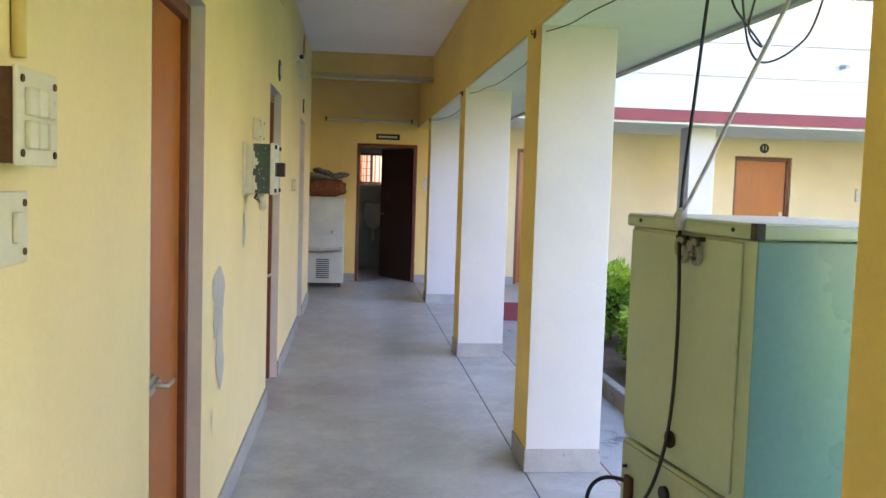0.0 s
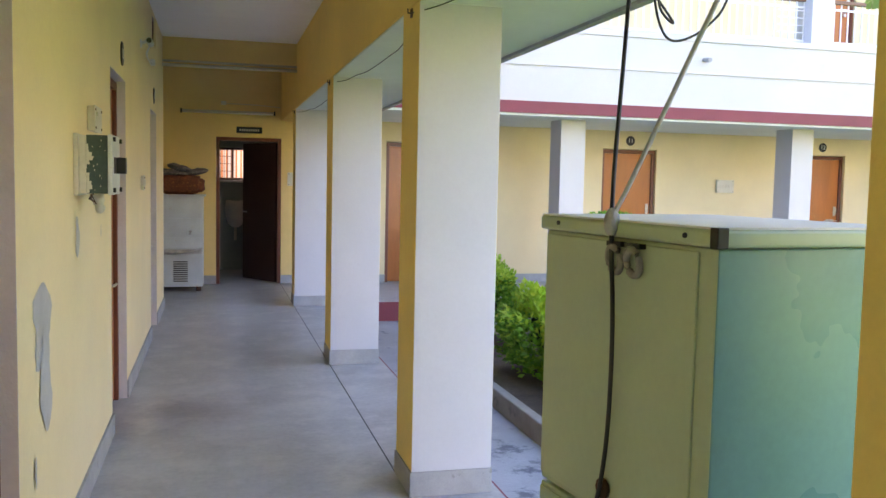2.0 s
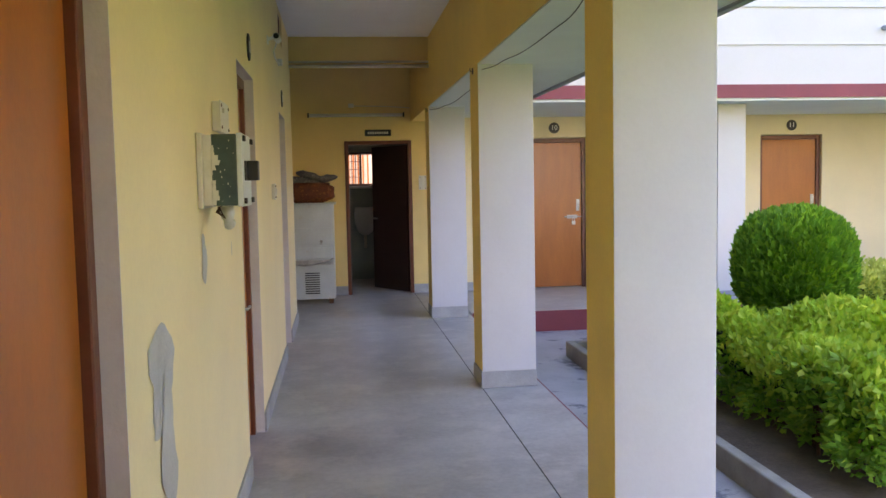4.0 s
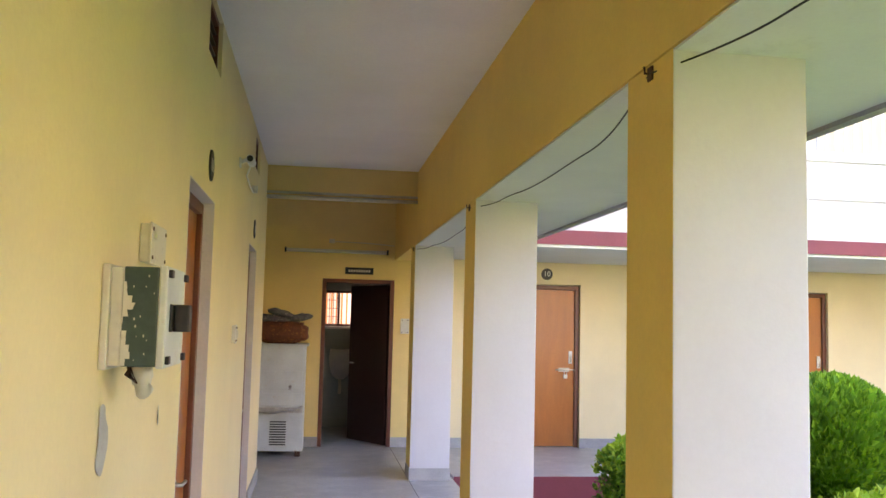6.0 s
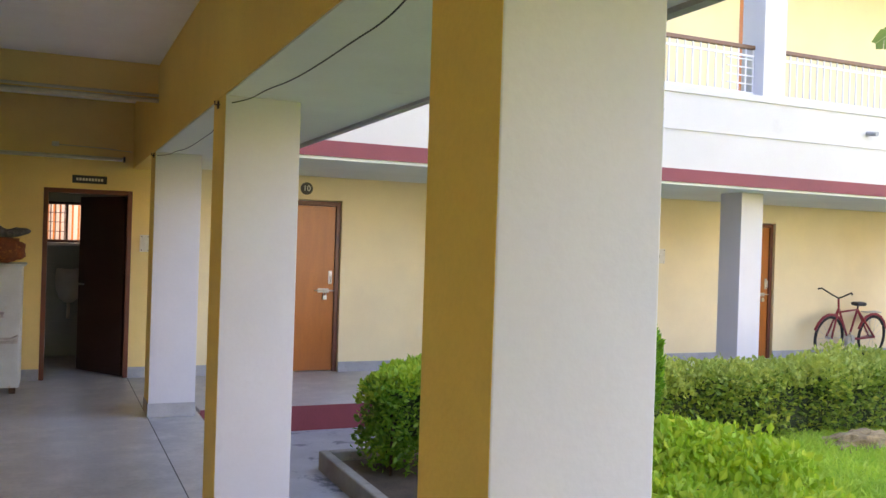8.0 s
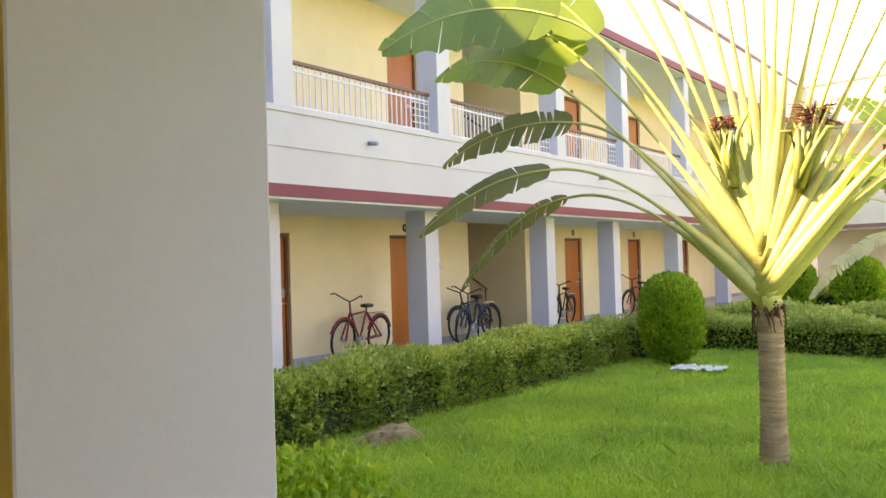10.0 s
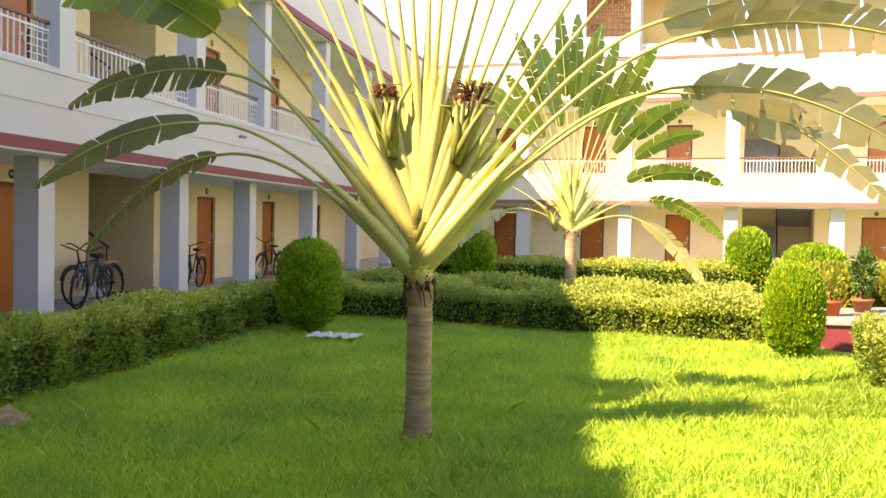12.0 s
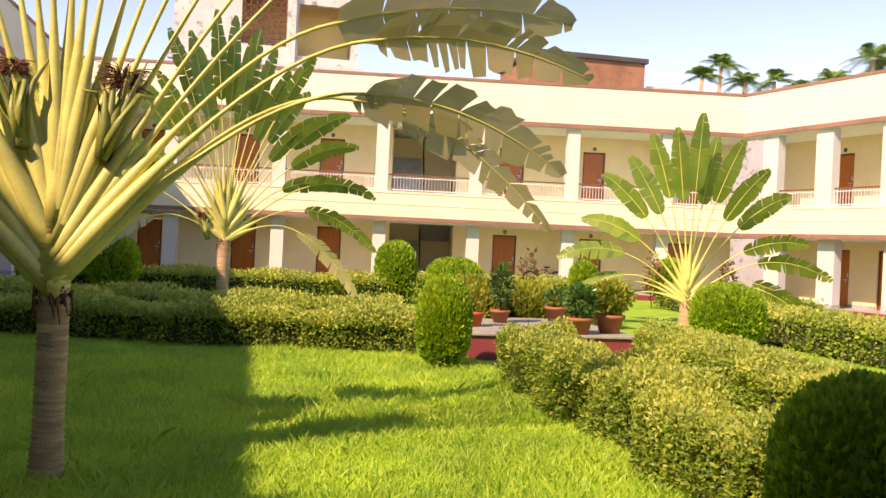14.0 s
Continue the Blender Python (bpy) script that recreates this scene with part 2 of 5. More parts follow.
def door(name, m, width, height, label, leaf_mat=None, lock=True, kind="structure", flip=False):
    """A flush door in its frame. Own axes: u along the wall from one jamb, v into the wall, z up."""
    d = thing(name, label, "door", m, kind=kind)
    fr = B()
    w = 0.055
    box(fr, 0.002, 0.05, 0, w, 0.13, height - 0.002, 0.004)
    box(fr, width - w, 0.05, 0, width - 0.002, 0.13, height - 0.002, 0.004)
    box(fr, w, 0.05, height - w, width - w, 0.13, height - 0.002, 0.004)
    part("door_frame", fr, FRAME, d, "red-brown painted door frame")
    lf = bx(w + 0.003, 0.075, 0.012, width - w - 0.003, 0.112, height - w - 0.003, 0.003)
    leaf = part("door_leaf", lf, leaf_mat or DOOR, d)
    if flip:
        h = B()
        rod(h, [(w + 0.03, 0.062, 0.82), (w + 0.36, 0.062, 0.82)], 0.009)
        box(h, w + 0.20, 0.064, 0.79, w + 0.33, 0.075, 0.85, 0.003)
        rod(h, [(w + 0.29, 0.062, 0.82), (w + 0.30, 0.025, 0.815), (w + 0.37, 0.018, 0.82)], 0.011, 8, 0.008)
        part("latch", h, STEEL, d, "steel sliding latch")
    elif lock:
        h = B()
        rod(h, [(width - 0.30, 0.060, 0.98), (width - 0.04, 0.060, 0.98)], 0.008)
        box(h, width - 0.26, 0.064, 0.955, width - 0.12, 0.074, 1.005, 0.003)
        box(h, width - 0.13, 0.064, 1.06, width - 0.085, 0.074, 1.22, 0.003)
        rod(h, [(width - 0.107, 0.066, 1.08), (width - 0.107, 0.03, 1.09), (width - 0.107, 0.03, 1.19), (width - 0.107, 0.066, 1.20)], 0.008)
        part("bolt_handle", h, STEEL, d, "steel bolt and pull handle")
        k = B()
        box(k, width - 0.20, 0.035, 0.87, width - 0.15, 0.058, 0.92, 0.006)
        rod(k, [(width - 0.19, 0.047, 0.918), (width - 0.19, 0.047, 0.95), (width - 0.175, 0.047, 0.968), (width - 0.16, 0.047, 0.95), (width - 0.16, 0.047, 0.918)], 0.005)
        part("padlock", k, STEEL, d, "small brass-coloured padlock")
    return d


def plate(m, text="", r=0.075):
    """A round black number plate with white figures; own axes as a door's."""
    p = thing("number_plate", "round black door number plate with white figures", "number plate", m)
    b = B()
    lathe(b, [(r, 0), (r, 0.006), (r * 0.94, 0.009)], sides=28)
    for v in b.verts:
        v.co = Vector((v.co.x, -v.co.z, v.co.y))
    part("disc", b, BLACK, p)
    rg = B()
    lathe(rg, [(r * 0.9, 0.0092), (r * 0.9, 0.0105), (r * 0.84, 0.0105), (r * 0.84, 0.0092)], sides=28)
    for v in rg.verts:
        v.co = Vector((v.co.x, -v.co.z, v.co.y))
    if text:
        rg.free()
        cu = bpy.data.curves.new("figures", "FONT")
        cu.body, cu.size, cu.extrude, cu.align_x, cu.align_y = text, r * 1.25, 0.0008, "CENTER", "CENTER"
        cu.materials.append(WHITE_PL)
        ob = new("figures", cu)
        ob.parent = p
        ob.matrix_basis = pose(0, -0.011, 0, 90, 0, 0)
    else:
        for x in (-0.022, 0.022):
            box(rg, x - 0.006, -0.0115, -0.03, x + 0.006, -0.0092, 0.03)
        rg2 = B()
        for x in (-0.022, 0.022):
            box(rg2, x - 0.007, -0.0115, -0.03, x + 0.007, -0.0095, 0.03)
        rg.free()
        part("figures", rg2, WHITE_PL, p)
    return p

# ---- the west wing: the corridor that is walked ----
XW, XP, XO, XE = -0.54, 0.928, 1.322, 1.37      # wall, pillars' inner and outer face, floor's edge
Y0, YN = -3.0, 12.6                            # the corridor's ends
HC, HB = 3.03, 2.31                            # ceiling, beam and canopy soffit
G = -0.16                                      # the garden's level
AP = -0.23                                     # the apron's level

solid("ground", bx(-900, -900, -2.0, 900, 900, -0.32), SOIL, "bare brown soil reaching to the horizon", "ground", kind="structure")

DOORS_W = [(1.90, 2.745), (5.20, 6.05), (8.32, 9.10)]
VENTS_W = [(2.05, 2.65), (5.58, 6.08), (8.58, 9.10)]
w = B()
holed(w, Y0, 10.32, 0.0, HC + 0.1, XW - 0.22, XW, [(a, b, 0.0, 2.10) for a, b in DOORS_W] + [(a, b, 2.735, 3.025) for a, b in VENTS_W], along="y")
solid("wall_west", w, CREAM_Y, "cream-yellow painted plaster wall with door openings", "wall", kind="structure")
solid("wall_alcove", bx(-1.75, 10.33, 0, -1.6, YN, HC + 0.1), YELLOW, "yellow painted alcove wall", "wall", kind="structure")
solid("wall_alcove_south", bx(-1.6, 10.10, 0, XW - 0.225, 10.32, HC + 0.1), YELLOW, "yellow painted alcove wall", "wall", kind="structure")
solid("wall_rooms_west", bx(XW - 0.60, Y0, 0, XW - 0.45, 10.09, HC + 0.1), DARK, "plain wall closing the rooms behind", "wall", kind="structure")
solid("wall_south", bx(XW - 0.60, Y0 - 0.2, AP, XE, Y0, HC + 0.1), CREAM_Y, "plain wall closing the corridor's end", "wall", kind="structure")
fl = B()
box(fl, -1.75, Y0, -0.3, XP - 0.004, YN + 2.6, 0.0)
box(fl, XP + 0.004, Y0, -0.3, XE, 10.5, 0.0)
box(fl, XP + 0.004, 10.5, -0.3, XE, YN + 2.6, 0.0)
solid("floor", fl, FLOOR, "smooth grey cement corridor floor with worn lighter patches", "floor", kind="structure")
solid("floor_joint", bx(XP - 0.004, Y0, -0.3, XP + 0.004, YN, -0.004), JOINT, "dark joint line along the corridor floor", "floor joint", kind="structure")
solid("ceiling", bx(-1.75, Y0, HC, XP, YN, HC + 0.12), CEIL, "white painted corridor ceiling slab", "ceiling", kind="structure")
bm = B()
box(bm, XP, Y0, HB, XO, YN, HC + 0.12)
solid("beam", bm, [OCHRE], "ochre-yellow painted beam over the pillars", "beam", kind="structure")
solid("canopy_west", bx(XP + 0.006, Y0, HB - 0.012, 1.85, 10.36, HB - 0.004), SOFFIT, "pale green-white underside of the canopy slab", "canopy", kind="structure")
solid("canopy_slab_west", bx(XO + 0.004, Y0, HB, 1.84, 10.36, HB + 0.14), SOFFIT, "concrete canopy slab over the corridor's edge", "canopy", kind="structure")
solid("canopy_edge_west", bx(1.82, Y0, HB - 0.03, 1.865, 10.36, HB + 0.15), PLINTH, "grey edge strip of the canopy", "canopy", kind="structure")
solid("cross_beam", bx(XW, 10.20, 2.74, XP, 10.44, HC), YELLOW, "yellow painted cross beam under the ceiling", "beam", kind="structure")
pp = B()
rod(pp, [(XW, 10.17, 2.72), (XP, 10.17, 2.72)], 0.018, 10)
rod(pp, [(XW, 10.18, 2.765), (XP, 10.18, 2.765)], 0.012, 8)
solid("conduit_pipe", pp, IVORY, "thin white conduit pipes along the cross beam", "pipe")
# unseen blocks added above this wing; their tops set the lawn's shade edge
solid("shade_block_west", bx(XW - 0.6, Y0 - 9, HC + 0.13, 1.70, 10.0, 6.2), WHITE, "unseen block over the west wing, added to shade the lawn", "wall", kind="structure")
solid("shade_block_corner", bx(XW - 0.6, 10.002, HC + 0.13, 1.70, 16.0, 7.7), WHITE, "unseen taller block at the wings' corner, added to shade the lawn", "wall", kind="structure")


def pillar_west(y, label):
    p = thing("pillar", label, "pillar", pose(XP, y, 0), kind="structure")
    s = B()
    box(s, 0, 0, 0.118, XO - XP, 0.36, HB - 0.005, 0.005)
    for f in s.faces:
        n = f.normal
        f.normal_update()
        f.material_index = 1 if f.normal.x < -0.7 else 0
    part("shaft", s, [LILAC, OCHRE], p)
    part("plinth", bx(-0.007, -0.007, 0.0, XO - XP + 0.005, 0.367, 0.12, 0.004), PLINTH, p, "grey cement plinth")


for y in (-2.6, 0.605, 3.86, 6.91, 10.29):
    pillar_west(y, "square pillar, white sides and ochre inner face, grey plinth")

sk = B()
for a, b in ((Y0, DOORS_W[0][0]), (DOORS_W[0][1], DOORS_W[1][0]), (DOORS_W[1][1], DOORS_W[2][0]), (DOORS_W[2][1], 10.32)):
    box(sk, XW, a, 0, XW + 0.014, b, 0.12, 0.003)
solid("baseboard_west", sk, PLINTH, "grey cement skirting along the yellow wall", "skirting", kind="structure")
for i, (a, b) in enumerate(DOORS_W):
    r = B()
    for y0, y1 in ((a, a + 0.004), (b - 0.004, b)):
        box(r, XW - 0.2, y0, 0, XW + 0.001, y1, 2.10)
    box(r, XW - 0.2, a + 0.004, 2.096, XW + 0.001, b - 0.004, 2.10)
    # the white-washed band round the opening
    solid("door_reveal", r, REVEAL, "whitewashed reveal of a door opening", "door reveal", kind="structure")
    door("door_%d" % (i + 1), pose(XW, a, 0, 0, 0, 90), b - a, 2.09, "closed orange-brown flush door in a red-brown frame", flip=True)
for a, b in VENTS_W:
    v = thing("ventilator", "dark ventilator opening high in the wall", "ventilator", pose(XW, a, 2.735, 0, 0, 90), kind="structure")
    # black sheet stands in for the shade inside the opening
    part("shade_backing", bx(0, 0.15, 0, b - a, 0.17, 0.29), BLACK, v)
    f = B()
    box(f, 0.002, 0.02, 0.002, 0.03, 0.07, 0.288)
    box(f, b - a - 0.03, 0.02, 0.002, b - a - 0.002, 0.07, 0.288)
    box(f, 0.03, 0.02, 0.002, b - a - 0.03, 0.07, 0.03)
    box(f, 0.03, 0.02, 0.26, b - a - 0.03, 0.07, 0.288)
    part("frame", f, FRAME, v)
    for k in range(4):
        sl = bx(0.03, 0.03, 0.05 + k * 0.055, b - a - 0.03, 0.06, 0.058 + k * 0.055)
        part("slat", sl, DOOR_DK, v)

# ---- the three wings round the courtyard ----
ZB, ZT, ZR, ZF = 2.38, 2.53, 3.48, 3.50
ZU, ZU2, ZTOP = 6.18, 6.34, 7.85


def rail(m, length, height, maroon=()):
    r = thing("balcony_rail", "white-painted bar railing with a brown wooden top rail", "railing", m, group="balcony railings")
    part("top_rail", bx(0, -0.03, height - 0.05, length, 0.03, height, 0.008), WOODRAIL, r, "brown wooden top rail")
    lo = B()
    box(lo, 0, -0.012, 0.06, length, 0.012, 0.09)
    box(lo, 0, -0.012, height - 0.14, length, 0.012, height - 0.115)
    part("cross_bar", lo, BARS, r)
    n = max(2, int(length / 0.115))
    b = bx(-0.008, -0.008, 0, 0.008, 0.008, height - 0.05)
    me = mesh_of("baluster", b, BARS)
    for k in range(n + 1):
        shared("baluster", me, r, pose(0.01 + (length - 0.02) * k / n, 0, 0))
    g = B()
    w = min(0.42, length * 0.3)
    for k in range(4):
        box(g, length - w, -0.010, 0.18 + k * 0.10, length, 0.010, 0.192 + k * 0.10)
    part("grille", g, BARS, r)
    return r


def wing(tag, m, u0, u1, pillars, doors, updoors, holes, width=0.35, rails=True, numbers=None, depth=1.77, vdoor=DOOR):
    """One two-storey range: own axes u along the front, v from the pillars' front inwards, z up. Pillars and doors by their lower u."""
    W = depth
    f = B()
    box(f, u0, -0.33, -0.4, u1, W + 0.2, 0.0)
    solid("floor_" + tag, f, FLOOR, "grey cement veranda floor", "floor", kind="structure", m=m)
    solid("step_edge_" + tag, bx(u0, -0.345, AP - 0.05, u1, -0.332, 0.004), RED, "red oxide painted step along the veranda", "step", kind="structure", m=m)
    wl = B()
    holed(wl, u0, u1, 0, ZF + 0.0, W, W + 0.2, [(a, a + w_, 0, 2.07) for a, w_ in doors] + [(a, b, 0, 2.35) for a, b in holes])
    holed(wl, u0, u1, ZF, ZU + 0.1, W, W + 0.2, [(a, a + w_, ZF, ZF + 2.07) for a, w_ in updoors] + [(a, b, ZF, ZF + 2.6) for a, b in holes])
    solid("wall_" + tag, wl, CREAM_Y, "cream-yellow painted veranda wall with doors", "wall", kind="structure", m=m)
    sb_, at = B(), u0
    for a, b in sorted([(a, a + w_) for a, w_ in doors] + list(holes)) + [(u1, u1)]:
        box(sb_, at, W - 0.014, 0, a, W - 0.001, 0.12)
        at = b
    solid("baseboard_" + tag, sb_, PLINTH, "grey cement skirting", "skirting", kind="structure", m=m)
    s = B()
    box(s, u0, -0.40, ZB - 0.03, u1, W, ZB + 0.02)
    box(s, u0, 0.0, ZB + 0.02, u1, W, ZF - 0.01)
    solid("slab_" + tag, s, SOFFIT, "pale soffit and slab between the storeys", "slab", kind="structure", m=m)
    solid("red_band_" + tag, bx(u0, -0.43, ZB, u1, -0.402, ZT), RED if tag == "north" else BAND, "dark red painted edge of the canopy", "canopy edge", kind="structure", m=m)
    pr = B()
    box(pr, u0, -0.40, ZB + 0.021, u1, -0.22, ZR - 0.08)
    box(pr, u0, -0.42, ZR - 0.08, u1, -0.05, ZR, 0.006)
    box(pr, u0, -0.415, 2.98, u1, -0.402, 3.0)
    # east and south parapets are lighter and warmer than the north one
    solid("parapet_" + tag, pr, WHITE if tag == "north" else CREAM_W, "white painted parapet wall between the storeys", "parapet", kind="structure", m=m)
    t = B()
    box(t, u0, -0.40, ZU - 0.02, u1, W + 3.5, ZU + 0.1)
    solid("upper_soffit_" + tag, t, SOFFIT, "pale underside of the roof slab", "roof slab", kind="structure", m=m)
    solid("upper_band_" + tag, bx(u0, -0.46, ZU, u1, -0.402, ZU2), RED if tag == "north" else BAND, "dark red edge of the roof slab", "roof edge", kind="structure", m=m)
    rp = B()
    box(rp, u0, -0.40, ZU + 0.101, u1, -0.2, ZTOP - 0.1)
    box(rp, u0, -0.2, ZTOP - 0.9, u1, W + 3.5, ZTOP - 0.8)
    solid("roof_parapet_" + tag, rp, WHITE if tag == "north" else CREAM_W, "long white painted roof parapet", "parapet", kind="structure", m=m)
    solid("coping_" + tag, bx(u0, -0.43, ZTOP - 0.1, u1, -0.17, ZTOP), BAND, "thin dark red coping on the roof parapet", "coping", kind="structure", m=m)
    # unseen; added to keep sun from behind out of the range
    solid("rear_wall_" + tag, bx(u0, W + 3.3, 0, u1, W + 3.5, ZTOP - 0.9), WHITE, "unseen plain rear wall closing the range", "wall", kind="structure", m=m)
    for a in pillars:
        p = thing("pillar", "white pillar with grey sides standing on the veranda edge", "pillar", m @ pose(a, 0, 0), group="veranda pillars", kind="structure")
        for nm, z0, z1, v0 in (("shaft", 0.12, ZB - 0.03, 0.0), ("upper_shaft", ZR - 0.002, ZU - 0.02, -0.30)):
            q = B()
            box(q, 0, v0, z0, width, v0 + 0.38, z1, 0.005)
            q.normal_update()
            # both side faces greyer than the front, inner face ochre
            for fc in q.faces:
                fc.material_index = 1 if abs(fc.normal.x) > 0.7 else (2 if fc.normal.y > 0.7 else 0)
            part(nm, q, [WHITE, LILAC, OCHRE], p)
        part("plinth", bx(-0.015, -0.015, 0, width + 0.015, 0.395, 0.12, 0.005), PLINTH, p, "grey cement plinth")
    for k, (a, w_) in enumerate(doors):
        door("door", m @ pose(a, W, 0), w_, 2.06, "closed orange-brown flush door on the ground floor", vdoor)
        num = numbers[k] if numbers and k < len(numbers) else ""
        plate(m @ pose(a + w_ / 2, W, 2.2), num)
    for a, w_ in updoors:
        door("door", m @ pose(a, W, ZF), w_, 2.06, "closed orange-brown flush door on the upper floor", vdoor)
        plate(m @ pose(a + w_ / 2, W, ZF + 2.2))
    ps = [u0 - width] + list(pillars) + [u1]
    if rails:
        for a, b in zip(ps, ps[1:]):
            if b - a - width > 0.6:
                rail(m @ pose(a + width + 0.004, -0.13, ZR), b - a - width - 0.008, 0.66)
    for a, b in holes:
        st = B()
        for z in (0, ZF):
            box(st, a, W + 3.0, z, b, W + 3.1, z + 2.6)
            box(st, a - 0.1, W + 0.2, z, a, W + 3.1, z + 2.6)
            box(st, b, W + 0.2, z, b + 0.1, W + 3.1, z + 2.6)
        solid("stairwell_" + tag, st, CREAM_Y, "yellow painted walls of the stairwell", "stairwell", kind="structure", m=m)
        for z in (0, ZF):
            sr = thing("staircase", "cement staircase with a dark iron handrail", "staircase", m @ pose(a, W, z))
            wd = (b - a) / 2
            for i in range(10):
                part("step", bx(0.02, 0.35 + i * 0.25, 0, wd - 0.05, 0.6 + i * 0.25, (i + 1) * 0.17), PLINTH, sr)
            un = B()
            vs = [(wd + 0.05, 2.9, 1.7), (b - a - 0.02, 2.9, 1.7), (b - a - 0.02, 0.5, ZF - 0.15), (wd + 0.05, 0.5, ZF - 0.15)]
            lo = [un.verts.new(v) for v in vs]
            hi = [un.verts.new((x, y, zz + 0.15)) for x, y, zz in vs]
            un.faces.new(lo); un.faces.new(hi[::-1])
            for i in range(4):
                un.faces.new((lo[i], lo[(i + 1) % 4], hi[(i + 1) % 4], hi[i]))
            if z == 0:
                part("upper_flight", un, PLINTH, sr)
            else:
                un.free()
            h = B()
            rod(h, [(wd, 0.3, 0.95), (wd, 2.8, 2.6)], 0.025)
            part("handrail", h, DOOR_DK, sr)
            for i in range(6):
                h = B()
                rod(h, [(wd, 0.35 + i * 0.48, 0.1 + i * 0.32), (wd, 0.35 + i * 0.48, 0.97 + i * 0.32)], 0.014)
                part("baluster", h, DOOR_DK, sr)


MN = pose(0, 10.83, 0)
wing("north", MN, XO + 0.08, 36.5, (4.44, 7.95, 11.42, 15.38, 18.52, 22.6, 26.75, 30.8),
     [(2.44, 0.90), (5.86, 0.92), (9.37, 0.90), (12.78, 0.92), (19.66, 0.95), (23.55, 0.92), (27.6, 0.92), (31.3, 0.92)],
     [(9.42, 0.90), (12.85, 0.92), (19.85, 0.95), (23.8, 0.92), (27.6, 0.92)], [(15.35, 17.7)], numbers=["10", "11", "12"])
AE = math.degrees(math.atan2(-16.6, -2.6))
ME = pose(34.3, 2.0, 0, 0, 0, AE) @ pose(0, 0.40, 0)
wing("east", ME, -9.0, 17.3, (-4.95, -0.98, 2.84, 6.4, 10.05, 13.7),
     [(-6.4, 0.95), (-2.75, 0.95), (0.6, 0.95), (7.6, 0.95), (11.1, 0.92), (14.7, 0.92)],
     [(-6.4, 0.95), (-2.75, 0.95), (0.57, 0.97), (7.72, 1.0), (11.1, 0.9), (15.0, 0.92)], [(3.45, 6.0)], width=0.48)
MS = pose(31.7, -14.6, 0, 0, 0, 180 + math.degrees(math.atan2(0.243, 0.97))) @ pose(0, 0.40, 0)
wing("south", MS, 0.0, 24.0, (0.9, 3.3, 5.9, 9.0, 12.2, 15.5, 19.0), [(2.4, 0.8), (4.35, 0.65), (7.0, 0.9), (10.3, 0.9), (13.6, 0.9)],
     [(2.4, 0.8), (4.4, 0.6), (7.0, 0.9), (10.3, 0.9), (13.6, 0.9)], [], width=0.7)

# the corridor's end wall and the washroom behind it
ew = B()
holed(ew, -1.75, XO + 0.079, 0, HC + 0.1, YN, YN + 0.2, [(0.035, 0.93, 0, 2.06)])
solid("wall_north_end", ew, YELLOW, "yellow painted end wall with an open doorway", "wall", kind="structure")
solid("baseboard_end", bx(-1.6, YN - 0.014, 0, 0.035, YN - 0.001, 0.12), PLINTH, "grey cement skirting", "skirting", kind="structure")
solid("baseboard_end_right", bx(0.93, YN - 0.014, 0, XO + 0.07, YN - 0.001, 0.12), PLINTH, "grey cement skirting", "skirting", kind="structure")

# ---- the garden: ground ----
solid("apron", bx(XE + 0.002, Y0, -0.31, 2.10, 9.05, AP), APRON, "damp stained cement apron beside the corridor", "apron", kind="structure")
solid("apron_north", bx(XE + 0.002, 9.05, -0.31, 33.5, 10.48, AP), APRON, "damp stained cement apron before the veranda", "apron", kind="structure")
rz = B()
box(rz, XE + 0.002, Y0, AP - 0.05, XE + 0.014, 10.48, -0.004)
solid("step_edge_west", rz, RED, "red oxide painted step along the corridor", "step", kind="structure")
kb = B()
box(kb, 2.10, -12, -0.31, 2.18, 9.05, -0.08, 0.012)
box(kb, 2.18, 8.97, -0.31, 31.0, 9.05, -0.08, 0.012)
solid("kerb", kb, KERB, "low concrete kerb round the planting beds", "kerb", kind="structure")
solid("lawn_ground", bx(2.2, -13.5, -0.31, 31.6, 8.95, G), TURF, "green turf under the grass of the courtyard", "lawn", kind="structure")
solid("bed_soil", bx(2.2, 3.5, -0.2, 4.1, 8.94, G + 0.012), SOIL, "bare soil of the planting bed", "planting bed", kind="structure")

RNG = np.random.default_rng(7)


def cloud(name, verts, faces, mat, parent=None):
    me = bpy.data.meshes.new(name)
    me.from_pydata(verts.tolist(), [], faces.tolist())
    me.materials.append(mat)
    ob = new(name, me)
    if parent:
        ob.parent = parent
    return ob


def leaves(pos, nrm, size, spread=0.9, long=1.0):
    """Small folded leaves at the points, turned about the given outward directions."""
    n = len(pos)
    d = nrm + RNG.normal(0, spread, (n, 3))
    d /= np.linalg.norm(d, axis=1)[:, None] + 1e-9
    r = RNG.normal(0, 1, (n, 3))
    a = np.cross(d, r)
    a /= np.linalg.norm(a, axis=1)[:, None] + 1e-9
    s = size * RNG.uniform(0.6, 1.35, (n, 1))
    c = np.cross(d, a)
    v = np.empty((n, 4, 3))
    v[:, 0] = pos
    v[:, 1] = pos + d * s * 0.5 * long + a * s * 0.30 + c * s * 0.1
    v[:, 2] = pos + d * s * long
    v[:, 3] = pos + d * s * 0.5 * long - a * s * 0.30 + c * s * 0.1
    f = np.arange(n * 4).reshape(n, 4)
    return v.reshape(-1, 3), f


def wobble(p, k=1.0):
    return (np.sin(p[:, 0] * 2.1 * k + 1.3) * np.cos(p[:, 1] * 2.7 * k) + 0.6 * np.sin(p[:, 0] * 5.3 * k + p[:, 2] * 4) * np.sin(p[:, 1] * 4.9 * k + 0.7))


